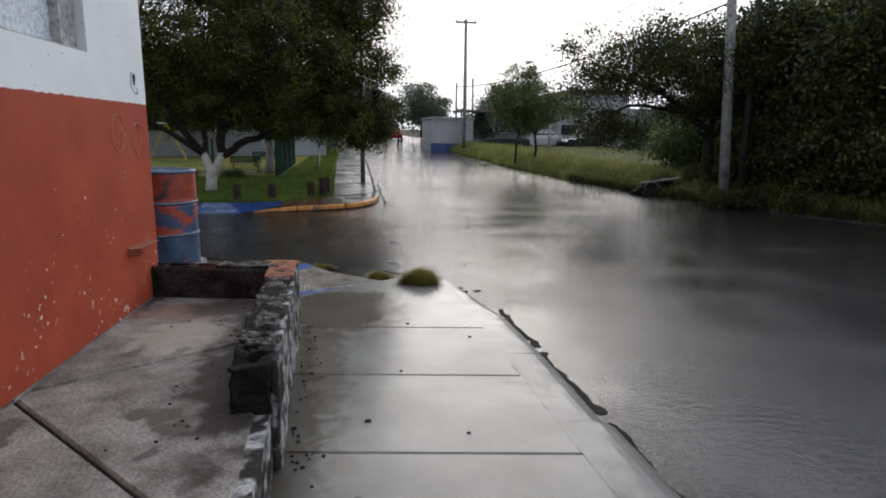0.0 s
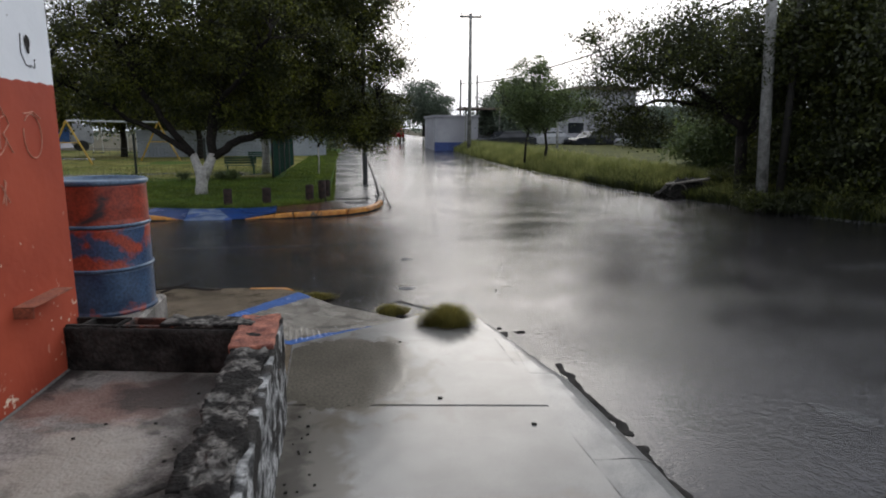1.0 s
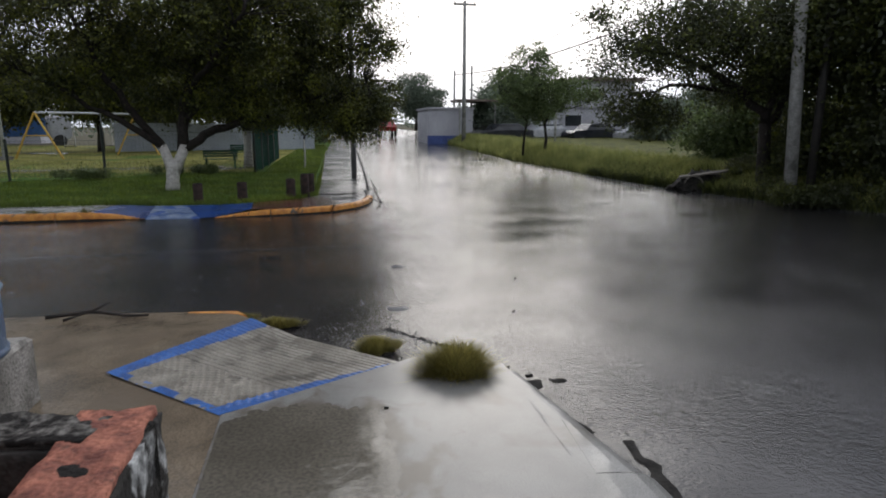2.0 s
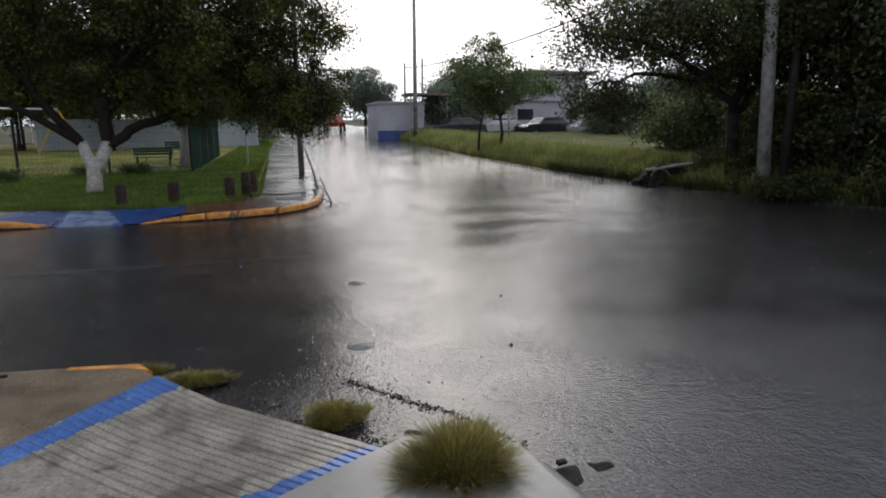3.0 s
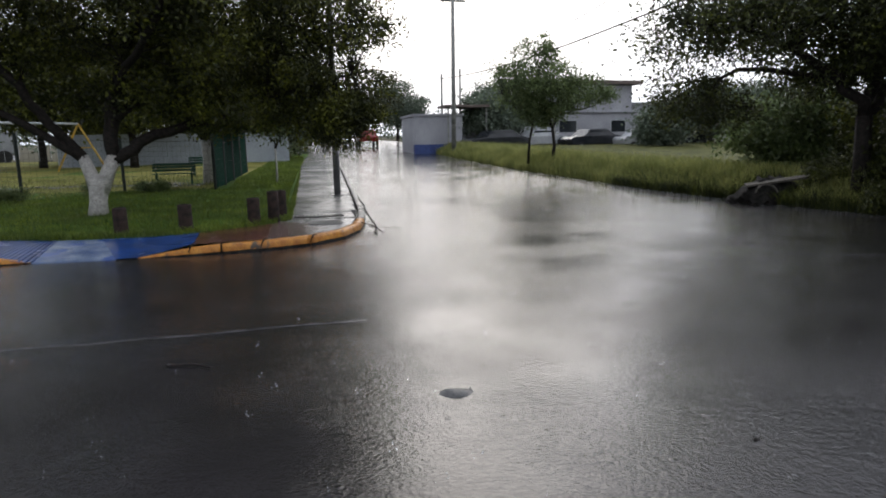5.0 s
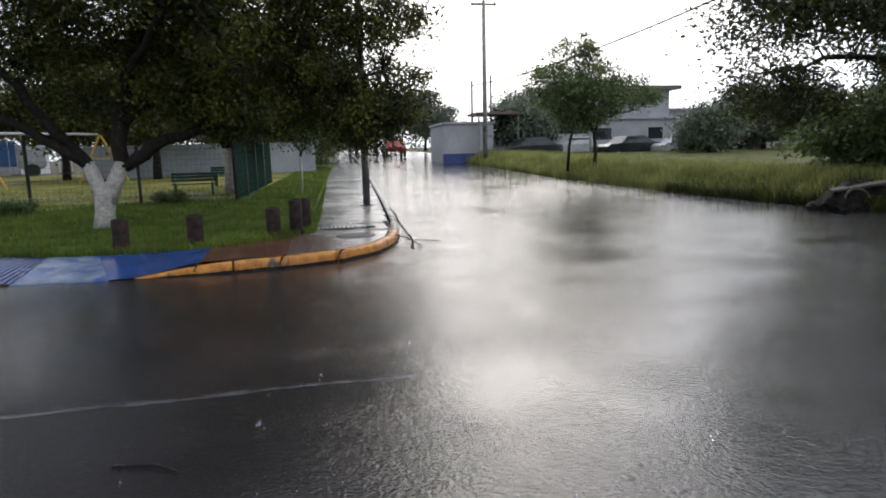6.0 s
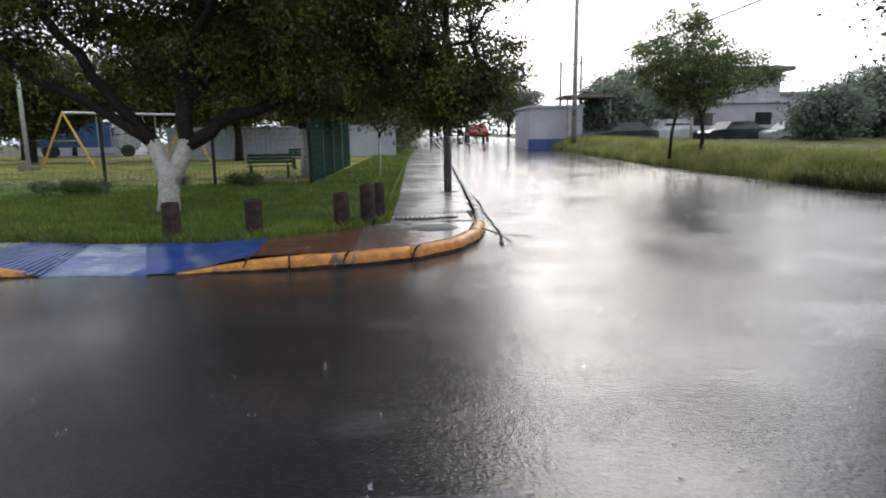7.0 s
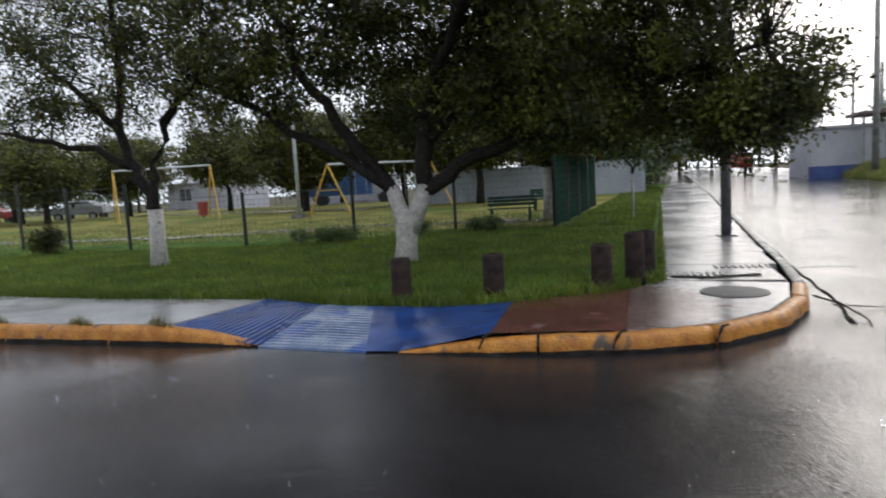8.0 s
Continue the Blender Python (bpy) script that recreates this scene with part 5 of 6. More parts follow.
tree("shady tree with a pale trunk behind the bench", (-1.5, 26.9, lawn_z(-1.5, 26.9) - 0.04),
     [([(0, 0, 0), (0.03, 0, 0.8), (0.0, 0, 1.4)], [0.19, 0.16, 0.15])],
     [([(0, 0, 1.35), (0.5, 0.1, 2.0), (1.5, 0.3, 2.8)], [0.12, 0.09, 0.05]), ([(0, 0, 1.35), (-0.5, 0, 2.2), (-1.2, -0.2, 3.0)], [0.12, 0.09, 0.05]), ([(0, 0, 1.35), (0.1, 0.1, 2.4), (0.1, 0.3, 3.8)], [0.12, 0.09, 0.05])],
     [((0.2, 0.2, 3.5), (3.2, 2.5, 1.7), 130, 110, 0.36), ((0.5, 0.3, 2.3), (2.7, 1.8, 0.5), 50, 110, 0.3)], (0.12, 0.06), 11, M_LEAF, M_WHITEWASH)

sap = tree("slim sapling with a white painted stem beside the walk", (0.62, 26.4, lawn_z(0.6, 26.4) - 0.02), [([(0, 0, 0), (0.02, 0, 0.6), (0.0, 0, 1.1)], [0.035, 0.03, 0.028])],
           [([(0, 0, 1.05), (0.2, 0, 1.6), (0.4, 0, 2.1)], [0.025, 0.02, 0.01]), ([(0, 0, 1.05), (-0.2, 0.1, 1.6), (-0.4, 0.1, 2.0)], [0.025, 0.02, 0.01])],
           [((0, 0, 1.9), (0.7, 0.7, 0.6), 24, 40, 0.2)], (0.10, 0.045), 12, M_LEAF_LIGHT, M_WHITEWASH)

roadside = tree("leaning roadside tree with low boughs over the road", (12.45, 16.25, verge_z(12.45, 16.25) - 0.05),
     [([(0, 0, 0), (-0.05, 0, 0.7), (-0.1, 0, 1.5)], [0.17, 0.14, 0.13])],
     [([(-0.1, 0, 1.45), (-0.6, 0.2, 2.2), (-1.6, 0.6, 2.9), (-3.0, 1.2, 3.2)], [0.11, 0.09, 0.06, 0.03]), ([(-0.1, 0, 1.45), (0.1, 0.1, 2.4), (0, 0.2, 3.8)], [0.11, 0.09, 0.05]),
      ([(-0.1, 0, 1.45), (0.7, 0.2, 2.2), (1.6, 0.4, 3.0)], [0.1, 0.07, 0.04]), ([(-0.6, 0.2, 2.1), (-1.5, 0.9, 2.4), (-2.6, 1.5, 2.2)], [0.06, 0.05, 0.02])],
     [((-0.4, 0.5, 3.4), (2.2, 2.3, 1.35), 150, 110, 0.30), ((-2.7, 1.1, 3.1), (1.5, 1.3, 1.3), 55, 65, 0.27), ((-2.4, 1.3, 1.75), (1.0, 1.0, 0.45), 26, 80, 0.24), ((0.7, 0.6, 2.6), (1.6, 1.6, 0.8), 60, 110, 0.3)], (0.09, 0.042), 13, M_LEAF_DARK, dense=2.1)

roadside.scale = (1.12, 1.12, 1.12)
tree("dense dark tree over the verge", (15.2, 11.8, verge_z(15.2, 11.8) - 0.05),
     [([(0, 0, 0), (0, 0, 1.2)], [0.2, 0.17])], [([(0, 0, 1.1), (-0.6, 0.2, 2.4), (-1.4, 0.3, 3.6)], [0.13, 0.1, 0.05]), ([(0, 0, 1.1), (0.5, 0, 2.5), (0.8, 0, 4)], [0.13, 0.1, 0.05])],
     [((-0.6, 0, 3.4), (2.4, 3.2, 1.9), 330, 130, 0.36), ((-1.7, 2.8, 3.5), (1.6, 1.7, 1.6), 120, 120, 0.34), ((-1.3, 0.2, 1.4), (1.5, 2.6, 1.1), 130, 120, 0.3)], (0.14, 0.07), 14, M_LEAF_DARK, dense=2.4)
for u, v, s in ((13.6, 8.2, 15), (13.3, 12.6, 16), (13.8, 5.2, 17), (13.4, 10.6, 26), (13.3, 14.9, 27), (14.4, 17.0, 28)):
    tree("dense dark shrub on the verge", (u, v, verge_z(u, v) - 0.05), [([(0, 0, 0), (0, 0, 0.4)], [0.05, 0.04])], [([(0, 0, 0.35), (0.2, 0, 0.9)], [0.03, 0.02])],
         [((0, 0, 0.85), (0.95, 1.5, 0.85), 90, 90, 0.2)], (0.12, 0.06), s, M_LEAF_DARK, name="shrub")
for u, v, w, s in ((11.55, 14.05, 0.55, 61), (12.25, 13.5, 0.6, 62), (12.6, 16.0, 0.5, 63), (12.1, 15.3, 0.4, 64), (12.7, 17.3, 0.5, 65), (12.6, 12.4, 0.6, 66)):
    tree("low dark weeds round the pole and the trunk", (u, v, verge_z(u, v) - 0.03), [([(0, 0, 0), (0, 0, 0.15)], [0.02, 0.015])], [([(0, 0, 0.12), (0.08, 0, 0.35)], [0.012, 0.008])],
         [((0, 0, 0.30), (w, w, 0.26), 46, 55, 0.09)], (0.08, 0.03), s, M_LEAF_DARK, name="weed", twig=0.004)
for k, (u, v) in enumerate(((15.5, 17.5), (18, 20), (21, 21), (17, 14), (24, 23), (14.8, 20.5))):
    tree("thick green bush behind the roadside tree", (u, v, verge_z(u, v) - 0.05), [([(0, 0, 0), (0, 0, 0.5)], [0.08, 0.07])], [([(0, 0, 0.45), (0.3, 0, 1.1)], [0.05, 0.03])],
         [((0, 0, 1.2), (1.7, 1.6, 1.05), 90, 80, 0.3)], (0.15, 0.08), 50 + k, M_LEAF if k < 4 else M_LEAF_LIGHT, name="shrub")

small_tree = tree("small roadside tree with two thin trunks in the verge grass", (11.4, 29.6, verge_z(11.4, 29.6) - 0.05),
     [([(0, 0, 0), (0.1, 0, 0.7), (0, 0, 1.4)], [0.075, 0.065, 0.06]), ([(-0.85, 0.3, 0), (-0.8, 0.3, 0.9), (-0.7, 0.2, 1.5)], [0.055, 0.05, 0.045])],
     [([(0, 0, 1.35), (0.4, 0, 2.0), (1.0, 0.1, 2.6)], [0.05, 0.04, 0.02]), ([(0, 0, 1.35), (-0.3, 0, 2.2), (-0.5, 0.1, 3.3)], [0.05, 0.04, 0.02]), ([(-0.7, 0.2, 1.45), (-1.2, 0.2, 2.0), (-1.9, 0.3, 2.5)], [0.04, 0.03, 0.015]),
      ([(0.3, 0, 1.9), (1.2, 0, 2.1), (1.9, 0, 2.3)], [0.035, 0.025, 0.012])],
     [((-0.6, 0, 3.0), (1.7, 1.5, 1.1), 80, 75, 0.24), ((-0.7, 0, 4.1), (0.8, 0.7, 0.7), 18, 50, 0.2), ((0.9, 0, 2.7), (1.0, 1.0, 0.7), 30, 70, 0.22), ((-0.3, 0, 1.9), (1.1, 1.0, 0.4), 26, 70, 0.22), ((2.1, 0, 2.6), (0.5, 0.5, 0.25), 8, 50, 0.16)],
     (0.11, 0.05), 18, M_LEAF_LIGHT)
small_tree.scale = (1.06, 1.06, 1.06)


# trees standing far off round the park and along the street
def far_tree(seed, tall, wide, mat):
    r = random.Random(seed)
    return dict(trunk=[([(0, 0, 0), (0.05, 0, 1.0), (0, 0, 1.7)], [0.2, 0.16, 0.14])],
                limbs=[([(0, 0, 1.6), (r.uniform(-1, 1), 0, 2.6), (r.uniform(-1.5, 1.5), 0.4, 3.8)], [0.12, 0.08, 0.04]), ([(0, 0, 1.6), (r.uniform(-1, 1), 0.3, 2.4), (r.uniform(-2, 2), -0.4, 3.3)], [0.12, 0.08, 0.04])],
                lobes=[((r.uniform(-0.4, 0.4), 0, tall * 0.62), (wide, wide * 0.8, tall * 0.36), 90, 80, 0.5), ((r.uniform(-1, 1), 0, tall * 0.42), (wide * 0.8, wide * 0.7, tall * 0.14), 36, 80, 0.42)],
                leaf=(0.22, 0.12), leaf_mat=mat)


for k, (u, v, tall, wide) in enumerate(((-15.5, 38, 5.2, 2.8), (-20, 45, 6, 3.2), (-27, 47, 6.5, 3.6), (-35, 46, 6, 3.4), (-9.5, 45, 5.5, 3), (-5, 49, 5.5, 3), (-44, 44, 6.5, 3.8), (-32, 37, 5, 2.8), (-25, 60, 8, 4.5), (-14, 58, 7, 4), (-48, 60, 8, 5), (-5.8, 36, 6.5, 2.6), (-10.5, 39, 6.5, 2.8), (-38, 40, 5.5, 3))):
    tree("dark tree at the back of the playground", (u, v, land_z(u, v) + 0.1), seed=100 + k, group="park trees", **far_tree(100 + k, tall, wide, M_LEAF))
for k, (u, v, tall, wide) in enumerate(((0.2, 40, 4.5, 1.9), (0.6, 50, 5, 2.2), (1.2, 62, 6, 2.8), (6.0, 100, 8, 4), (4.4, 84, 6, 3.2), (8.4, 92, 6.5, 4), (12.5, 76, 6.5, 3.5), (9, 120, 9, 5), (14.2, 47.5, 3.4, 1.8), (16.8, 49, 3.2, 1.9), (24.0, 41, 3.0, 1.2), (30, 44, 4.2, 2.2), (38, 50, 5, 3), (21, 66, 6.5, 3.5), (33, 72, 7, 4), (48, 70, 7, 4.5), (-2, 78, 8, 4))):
    # distant crowns take the leaf colour that has haze mixed in
    tree("tree far along the street, haze put into its leaf colour", (u, v, road_z(v) + 0.1), seed=140 + k, group="street trees", **far_tree(140 + k, tall, wide, M_LEAF_FAR if v > 35 else M_LEAF_LIGHT))

# woods and hedges that close the view
wood_rng = np.random.default_rng(77)
woods = tagged(new("far_woods"), "green woods and hedges round the horizon, haze put into their colour", "woods", kind="stuff")
q = []
for k in range(700):
    a = wood_rng.uniform(-0.25, math.pi + 0.25)
    r = wood_rng.uniform(95, 140)
    c = np.array((r * math.cos(a) * 1.1, 10 + r * math.sin(a), 0))
    c[2] = road_z(c[1]) + abs(wood_rng.normal()) * 1.9
    q.append(c + wood_rng.normal(size=(40, 3)) * np.array((1.5, 1.5, 0.9)))
# the horizon foliage also carries the haze in its colour
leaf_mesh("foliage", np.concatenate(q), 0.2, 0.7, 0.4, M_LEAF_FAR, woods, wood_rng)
for k, (u, v) in enumerate(((0.4, 44), (-0.2, 41.5), (1.0, 54), (-2.2, 43), (1.6, 66))):
    tree("hedge bush beside the far walk", (u, v, road_z(v) + 0.1), [([(0, 0, 0), (0, 0, 0.5)], [0.06, 0.05])], [([(0, 0, 0.45), (0.2, 0, 1.0)], [0.04, 0.03])],
         [((0, 0, 1.1), (1.1, 1.2, 1.0), 60, 60, 0.25)], (0.16, 0.09), 80 + k, M_LEAF_LIGHT, name="shrub")

# ---- grass ----
rng = np.random.default_rng(21)


def scatter(n, u0, u1, v0, v1, keep):
    q = np.stack([rng.uniform(u0, u1, n), rng.uniform(v0, v1, n)], 1)
    return [(u, v) for u, v in q if keep(u, v)]


fence_v = lambda u: float(np.interp(u, [p[0] for p in FENCE] + [1.5], [p[1] for p in FENCE] + [26]))
edge_v = lambda u: float(np.interp(u, [p[0] for p in LAWN_EDGE], [p[1] for p in LAWN_EDGE]))
spots = scatter(75000, -14, 1.05, 15.9, 25, lambda u, v: edge_v(u) - 0.03 < v < fence_v(u) + 0.1)
tagged(blades("lawn_grass", [(u, v, lawn_z(u, v) - 0.015) for u, v in spots], 0.085, 0.006, 0.7, M_GRASS, rng=rng), "short wet green grass blades on the lawn", "grass", kind="stuff")
spots = scatter(16000, -0.7, 1.6, 24.5, 42, lambda u, v: float(np.interp(v, (24, 31, 42), (-0.9, -0.5, 0.2))) < u < float(np.interp(v, (17, 35, 46), (1.02, 1.32, 1.9))))
tagged(blades("strip_grass", [(u, v, lawn_z(u, v) - 0.015) for u, v in spots], 0.11, 0.010, 0.8, M_GRASS, rng=rng), "rough grass strip between fence and walk", "grass", kind="stuff")
walk_u = lambda v: float(np.interp(v, (17, 35, 46), (1.1, 1.4, 2.0)))
spots = scatter(40000, 0.5, 1.6, 17.3, 40, lambda u, v: walk_u(v) - 0.32 < u < walk_u(v) + 0.03)
tagged(blades("walk_edge_grass", [(u, v, far_z(u, v) - 0.04) for u, v in spots], 0.12, 0.007, 0.8, M_GRASS, rng=rng), "grass growing over the edge of the far walk", "grass", kind="stuff")
spots = scatter(14000, -8, 0.9, 15.9, 17.2, lambda u, v: edge_v(u) - 0.05 < v < edge_v(u) + 0.35)
tagged(blades("edge_grass", [(u, v, lawn_z(u, v) - 0.03) for u, v in spots], 0.13, 0.006, 0.9, M_GRASS, rng=rng), "longer grass hanging over the pavement edge", "grass", kind="stuff")
spots = scatter(16000, -24, -1, 23.5, 30, lambda u, v: v > fence_v(u))
tagged(blades("park_grass", [(u, v, road_z(v) + 0.15) for u, v in spots], 0.10, 0.010, 0.8, M_GRASS_TALL, rng=rng), "thin yellow-green playground grass", "grass", kind="stuff")
spots = [(verge_edge(v) + abs(d) * 1.1 + 0.12, v) for v, d in zip(rng.uniform(10, 46, 42000) , rng.normal(size=42000) * 1.3)]
spots = [(u, v) for u, v in spots if not (17.2 < v < 18.8 and u < 12.6)]
tagged(blades("verge_grass", [(u, v, verge_z(u, v) - 0.02) for u, v in spots], 0.40, 0.012, 0.6, M_GRASS_TALL, rng=rng), "tall green and yellow grass on the bank", "grass", kind="stuff")
# road-edge weeds get the darker leaf colour in place of the shade under trees
spots = [(verge_edge(v) + abs(d) * 0.4, v) for v, d in zip(rng.uniform(4, 24, 15000), rng.normal(size=15000))]
tagged(blades("verge_weeds", [(u, v, verge_z(u, v) - 0.02) for u, v in spots], 0.34, 0.014, 0.9, M_LEAF_DARK, rng=rng), "weeds at the road edge, tree shade put into their dark green", "grass", kind="stuff")
spots = scatter(2500, -30, -14, 16.7, 23, lambda u, v: v > edge_v(u))
tagged(blades("far_lawn_grass", [(u, v, lawn_z(u, v) - 0.015) for u, v in spots], 0.11, 0.02, 0.8, M_GRASS, rng=rng), "lawn grass along the side street", "grass", kind="stuff")


def tuft(u, v, r0, r1, n, h, z, label):
    """A cushion of fine blades that arch outwards, tallest in the middle, over a low crumb of soil."""
    a, rr = rng.uniform(0, 2 * np.pi, n), rng.uniform(0, 1, n) ** 0.6
    rim = 0.80 + 0.14 * np.sin(a * 3 + u * 9) + 0.10 * np.sin(a * 7 + v * 5)
    out = np.stack([np.cos(a), np.sin(a), np.zeros(n)], 1)
    foot = np.stack([u + np.cos(a) * rr * rim * r0 * 0.75, v + np.sin(a) * rr * rim * r1 * 0.75, np.full(n, z)], 1)
    tall = (h * (1.15 - 0.6 * rr ** 2) * rng.uniform(0.45, 1.5, n))[:, None]
    reach = (h * (0.15 + 0.62 * rr) * rng.uniform(0.3, 1.2, n))[:, None]
    sway = rng.normal(size=(n, 3)) * h * 0.32
    sway[:, 2] = 0
    up = np.array((0, 0, 1.0))
    side = np.stack([-np.sin(a), np.cos(a), np.zeros(n)], 1) * (0.0025 * rng.uniform(0.7, 1.4, n))[:, None]
    mid = foot + up * tall * 0.7 + out * reach * 0.4 + sway * 0.4
    tip = foot + up * tall + out * reach + sway
    verts = np.stack([foot - side, foot + side, mid + side * 0.8, mid - side * 0.8, tip], 1).reshape(-1, 3)
    faces = []
    for k in range(0, 5 * n, 5):
        faces += [(k, k + 1, k + 2, k + 3), (k + 3, k + 2, k + 4)]
    tagged(part("weed_tuft", (verts.tolist(), faces), M_WEED), label, "weed", "weeds on the corner", kind="stuff")
    soil = []
    for p, q in ((0.62, 0.0), (0.5, 0.10), (0.2, 0.16)):
        for k in range(16):
            w = 2 * math.pi * k / 16
            f = p * (1 + 0.25 * noise.noise(Vector((math.cos(w) * 2 + u, math.sin(w) * 2, v))))
            soil.append((u + r0 * f * math.cos(w), v + r1 * f * math.sin(w), z - 0.006 + h * q))
    rings = [(i * 16 + k, i * 16 + (k + 1) % 16, i * 16 + 16 + (k + 1) % 16, i * 16 + 16 + k) for i in range(2) for k in range(16)]
    tagged(smooth(part("weed_soil", (soil, rings + [tuple(range(32, 48))]), M_JOINT)), "dark soil under a weed tuft", "soil", kind="stuff")


tuft(1.93, 5.40, 0.27, 0.21, 6500, 0.14, -0.06, "bushy olive grass tuft at the kerb end")
tuft(1.55, 6.13, 0.22, 0.16, 2600, 0.06, -0.125, "flat olive grass tuft in the gutter")
tuft(0.86, 6.79, 0.30, 0.11, 2400, 0.05, -0.135, "low grass along the ramp foot")
tuft(0.56, 7.02, 0.28, 0.07, 1000, 0.04, -0.135, "thin grass below the painted kerb")
for k in range(12):
    a = random.Random(300 + k)
    u, v = a.uniform(-9, -3), edge_v(-5) - 1.45 + a.uniform(-0.05, 0.1)
    tuft(u, v, 0.25, 0.06, 160, 0.09, far_z(u, v) - 0.005, "grass growing along the painted kerb")
shrub = tree("small round shrub at the fence foot", (-13.0, 21.7, lawn_z(-13, 21.7) - 0.02), [([(0, 0, 0), (0, 0, 0.2)], [0.03, 0.03])], [([(0, 0, 0.18), (0.1, 0, 0.4)], [0.02, 0.01])],
             [((0, 0, 0.4), (0.4, 0.35, 0.32), 40, 60, 0.1)], (0.06, 0.03), 22, M_LEAF, name="shrub")
for k in range(9):
    a = random.Random(330 + k)
    u = a.uniform(-6.5, -2.2)
    tree("low leafy weed at the fence foot", (u, fence_v(u) - 0.2, lawn_z(u, fence_v(u)) - 0.02), [([(0, 0, 0), (0, 0, 0.1)], [0.012, 0.01])], [([(0, 0, 0.09), (0.05, 0, 0.2)], [0.008, 0.005])],
         [((0, 0, 0.2), (0.28, 0.2, 0.14), 14, 30, 0.07)], (0.06, 0.025), 340 + k, M_LEAF_LIGHT, name="weed", twig=0.004)

# ---- right roadside: poles, wires, rubbish heap ----
rpole = thing("utility_pole", "grey concrete utility pole on the verge", "utility pole", at=(11.85, 14.55, verge_z(11.85, 14.55) - 0.05))
smooth(part("shaft", tube([(0, 0, -0.2), (-0.5, 0, 9.0)], [0.145, 0.11], 14), M_POLE_PALE, rpole))
part("crossarm", boxes((-1.25, 0.35, -0.06, 0.06, 8.2, 8.32), bevel=0.01), M_POLE_WOOD, rpole)
post = thing("timber_post", "black wet timber post beside the concrete pole", "post", at=(12.2, 14.4, verge_z(12.2, 14.4) - 0.05))
smooth(part("shaft", tube([(0, 0, -0.2), (0.02, 0, 3.0), (0.05, 0, 7.0)], [0.095, 0.09, 0.08], 10), M_POLE_WOOD, post))
fpole = thing("utility_pole", "tall thin utility pole with a crossarm at the street bend", "utility pole", at=(10.62, 42.7, road_z(42.7)))
smooth(part("shaft", tube([(0, 0, -0.2), (0, 0, 9.2)], [0.15, 0.10], 12), M_POLE, fpole))
part("crossarm", boxes((-0.75, 0.75, -0.06, 0.06, 8.95, 9.07), bevel=0.01), M_POLE, fpole)
for x in (-0.65, 0, 0.65):
    part("insulator", tube([(x, 0, 9.07), (x, 0, 9.13), (x, 0, 9.24)], [0.03, 0.05, 0.025], 8), M_STEEL, fpole)
for u, v, h in ((10.9, 47, 5.2), (12.3, 47.5, 5.6), (16.2, 40.5, 2.6)):
    q = thing("utility_pole", "thin dark pole beyond the bend", "utility pole", "distant poles", (u, v, road_z(v)))
    smooth(part("shaft", tube([(0, 0, -0.2), (0, 0, h)], [0.09, 0.07], 10), M_POLE, q))


def wire(a, b, sag, r=0.012):
    pts = []
    for k in range(25):
        s = k / 24
        p = Vector(a).lerp(Vector(b), s)
        p.z -= sag * 4 * s * (1 - s)
        pts.append(p)
    tagged(part("overhead_wire", tube(pts, [r] * 25, 5), M_POLE_WOOD), "black overhead cable between utility poles", "cable", "overhead wires")


wire((11.55, 14.55, 5.0), (10.9, 47, 5.1), 0.55, 0.027)
wire((11.45, 14.55, 6.6), (12.3, 47.5, 5.6), 0.7, 0.015)
wire((10.0, 42.7, 9.0), (11.0, 14.55, 8.4), 0.4)
wire((11.4, 14.55, 8.2), (11.9, -20, 8.2), 0.5)

heap = thing("rubbish_heap", "heap of dark soil with an old plank on the verge", "rubbish heap", at=(11.95, 18.1, verge_z(11.95, 18.1) - 0.02))
smooth(part("soil", rough_box(-0.75, 0.8, -0.5, 0.5, -0.1, 0.42, 0.1, 0.12, 5, lambda x, y: max(0.15, 1 - (x * x * 1.3 + y * y * 2.6))), M_JOINT, heap))
bm = boxes((-0.6, 0.6, -0.09, 0.09, -0.02, 0.02), bevel=0.006)
bmesh.ops.transform(bm, matrix=pose(-0.1, -0.25, 0.36, 10, -9, -24), verts=bm.verts)
part("plank", bm, M_PLANK, heap, "grey weathered plank")
part("hoop", tube([(-0.55 + 0.25 * math.cos(a), -0.5 + 0.05 * math.sin(a), 0.12 + 0.2 * math.sin(a)) for a in np.linspace(0.2, 2.9, 12)], [0.02] * 12, 6), M_PLANK, heap)
heap.scale = (1.15, 1.15, 1.15)
stone = part("stone", rough_box(13.0, 13.4, 18.0, 18.3, -0.1, 0.32, 0.06, 0.05, 6), M_WALK)
tagged(smooth(stone), "pale boulder in the verge grass", "stone")

# ---- buildings, cars and walls in the distance ----
wall_far = part("wall_far", boxes((-9.5, 0.9, 38.0, 38.2, -0.3, 1.55)), M_GREYWALL)
tagged(wall_far, "blue-grey rendered boundary wall behind the park", "wall", kind="structure")
tagged(part("wall_far_street", boxes((0.3, 0.5, 38.2, 60, -0.2, 1.6)), M_GREYWALL), "blue-grey rendered wall along the street", "wall", kind="structure")

shop = thing("grey_building", "low grey building with a blue painted base", "building", at=(8.2, 46.2, road_z(46)))
part("wall", boxes((0.65, 3.9, 0, 5, 0.0, 2.45), bevel=0.02), M_LILAC, shop)
part("painted_base", boxes((0.63, 3.92, -0.02, 0.4, -0.1, 0.62)), M_BLUEWALL, shop, "royal blue painted base")
part("roof", boxes((0.55, 4.0, -0.1, 5.1, 2.45, 2.6), bevel=0.02), M_LILAC, shop)
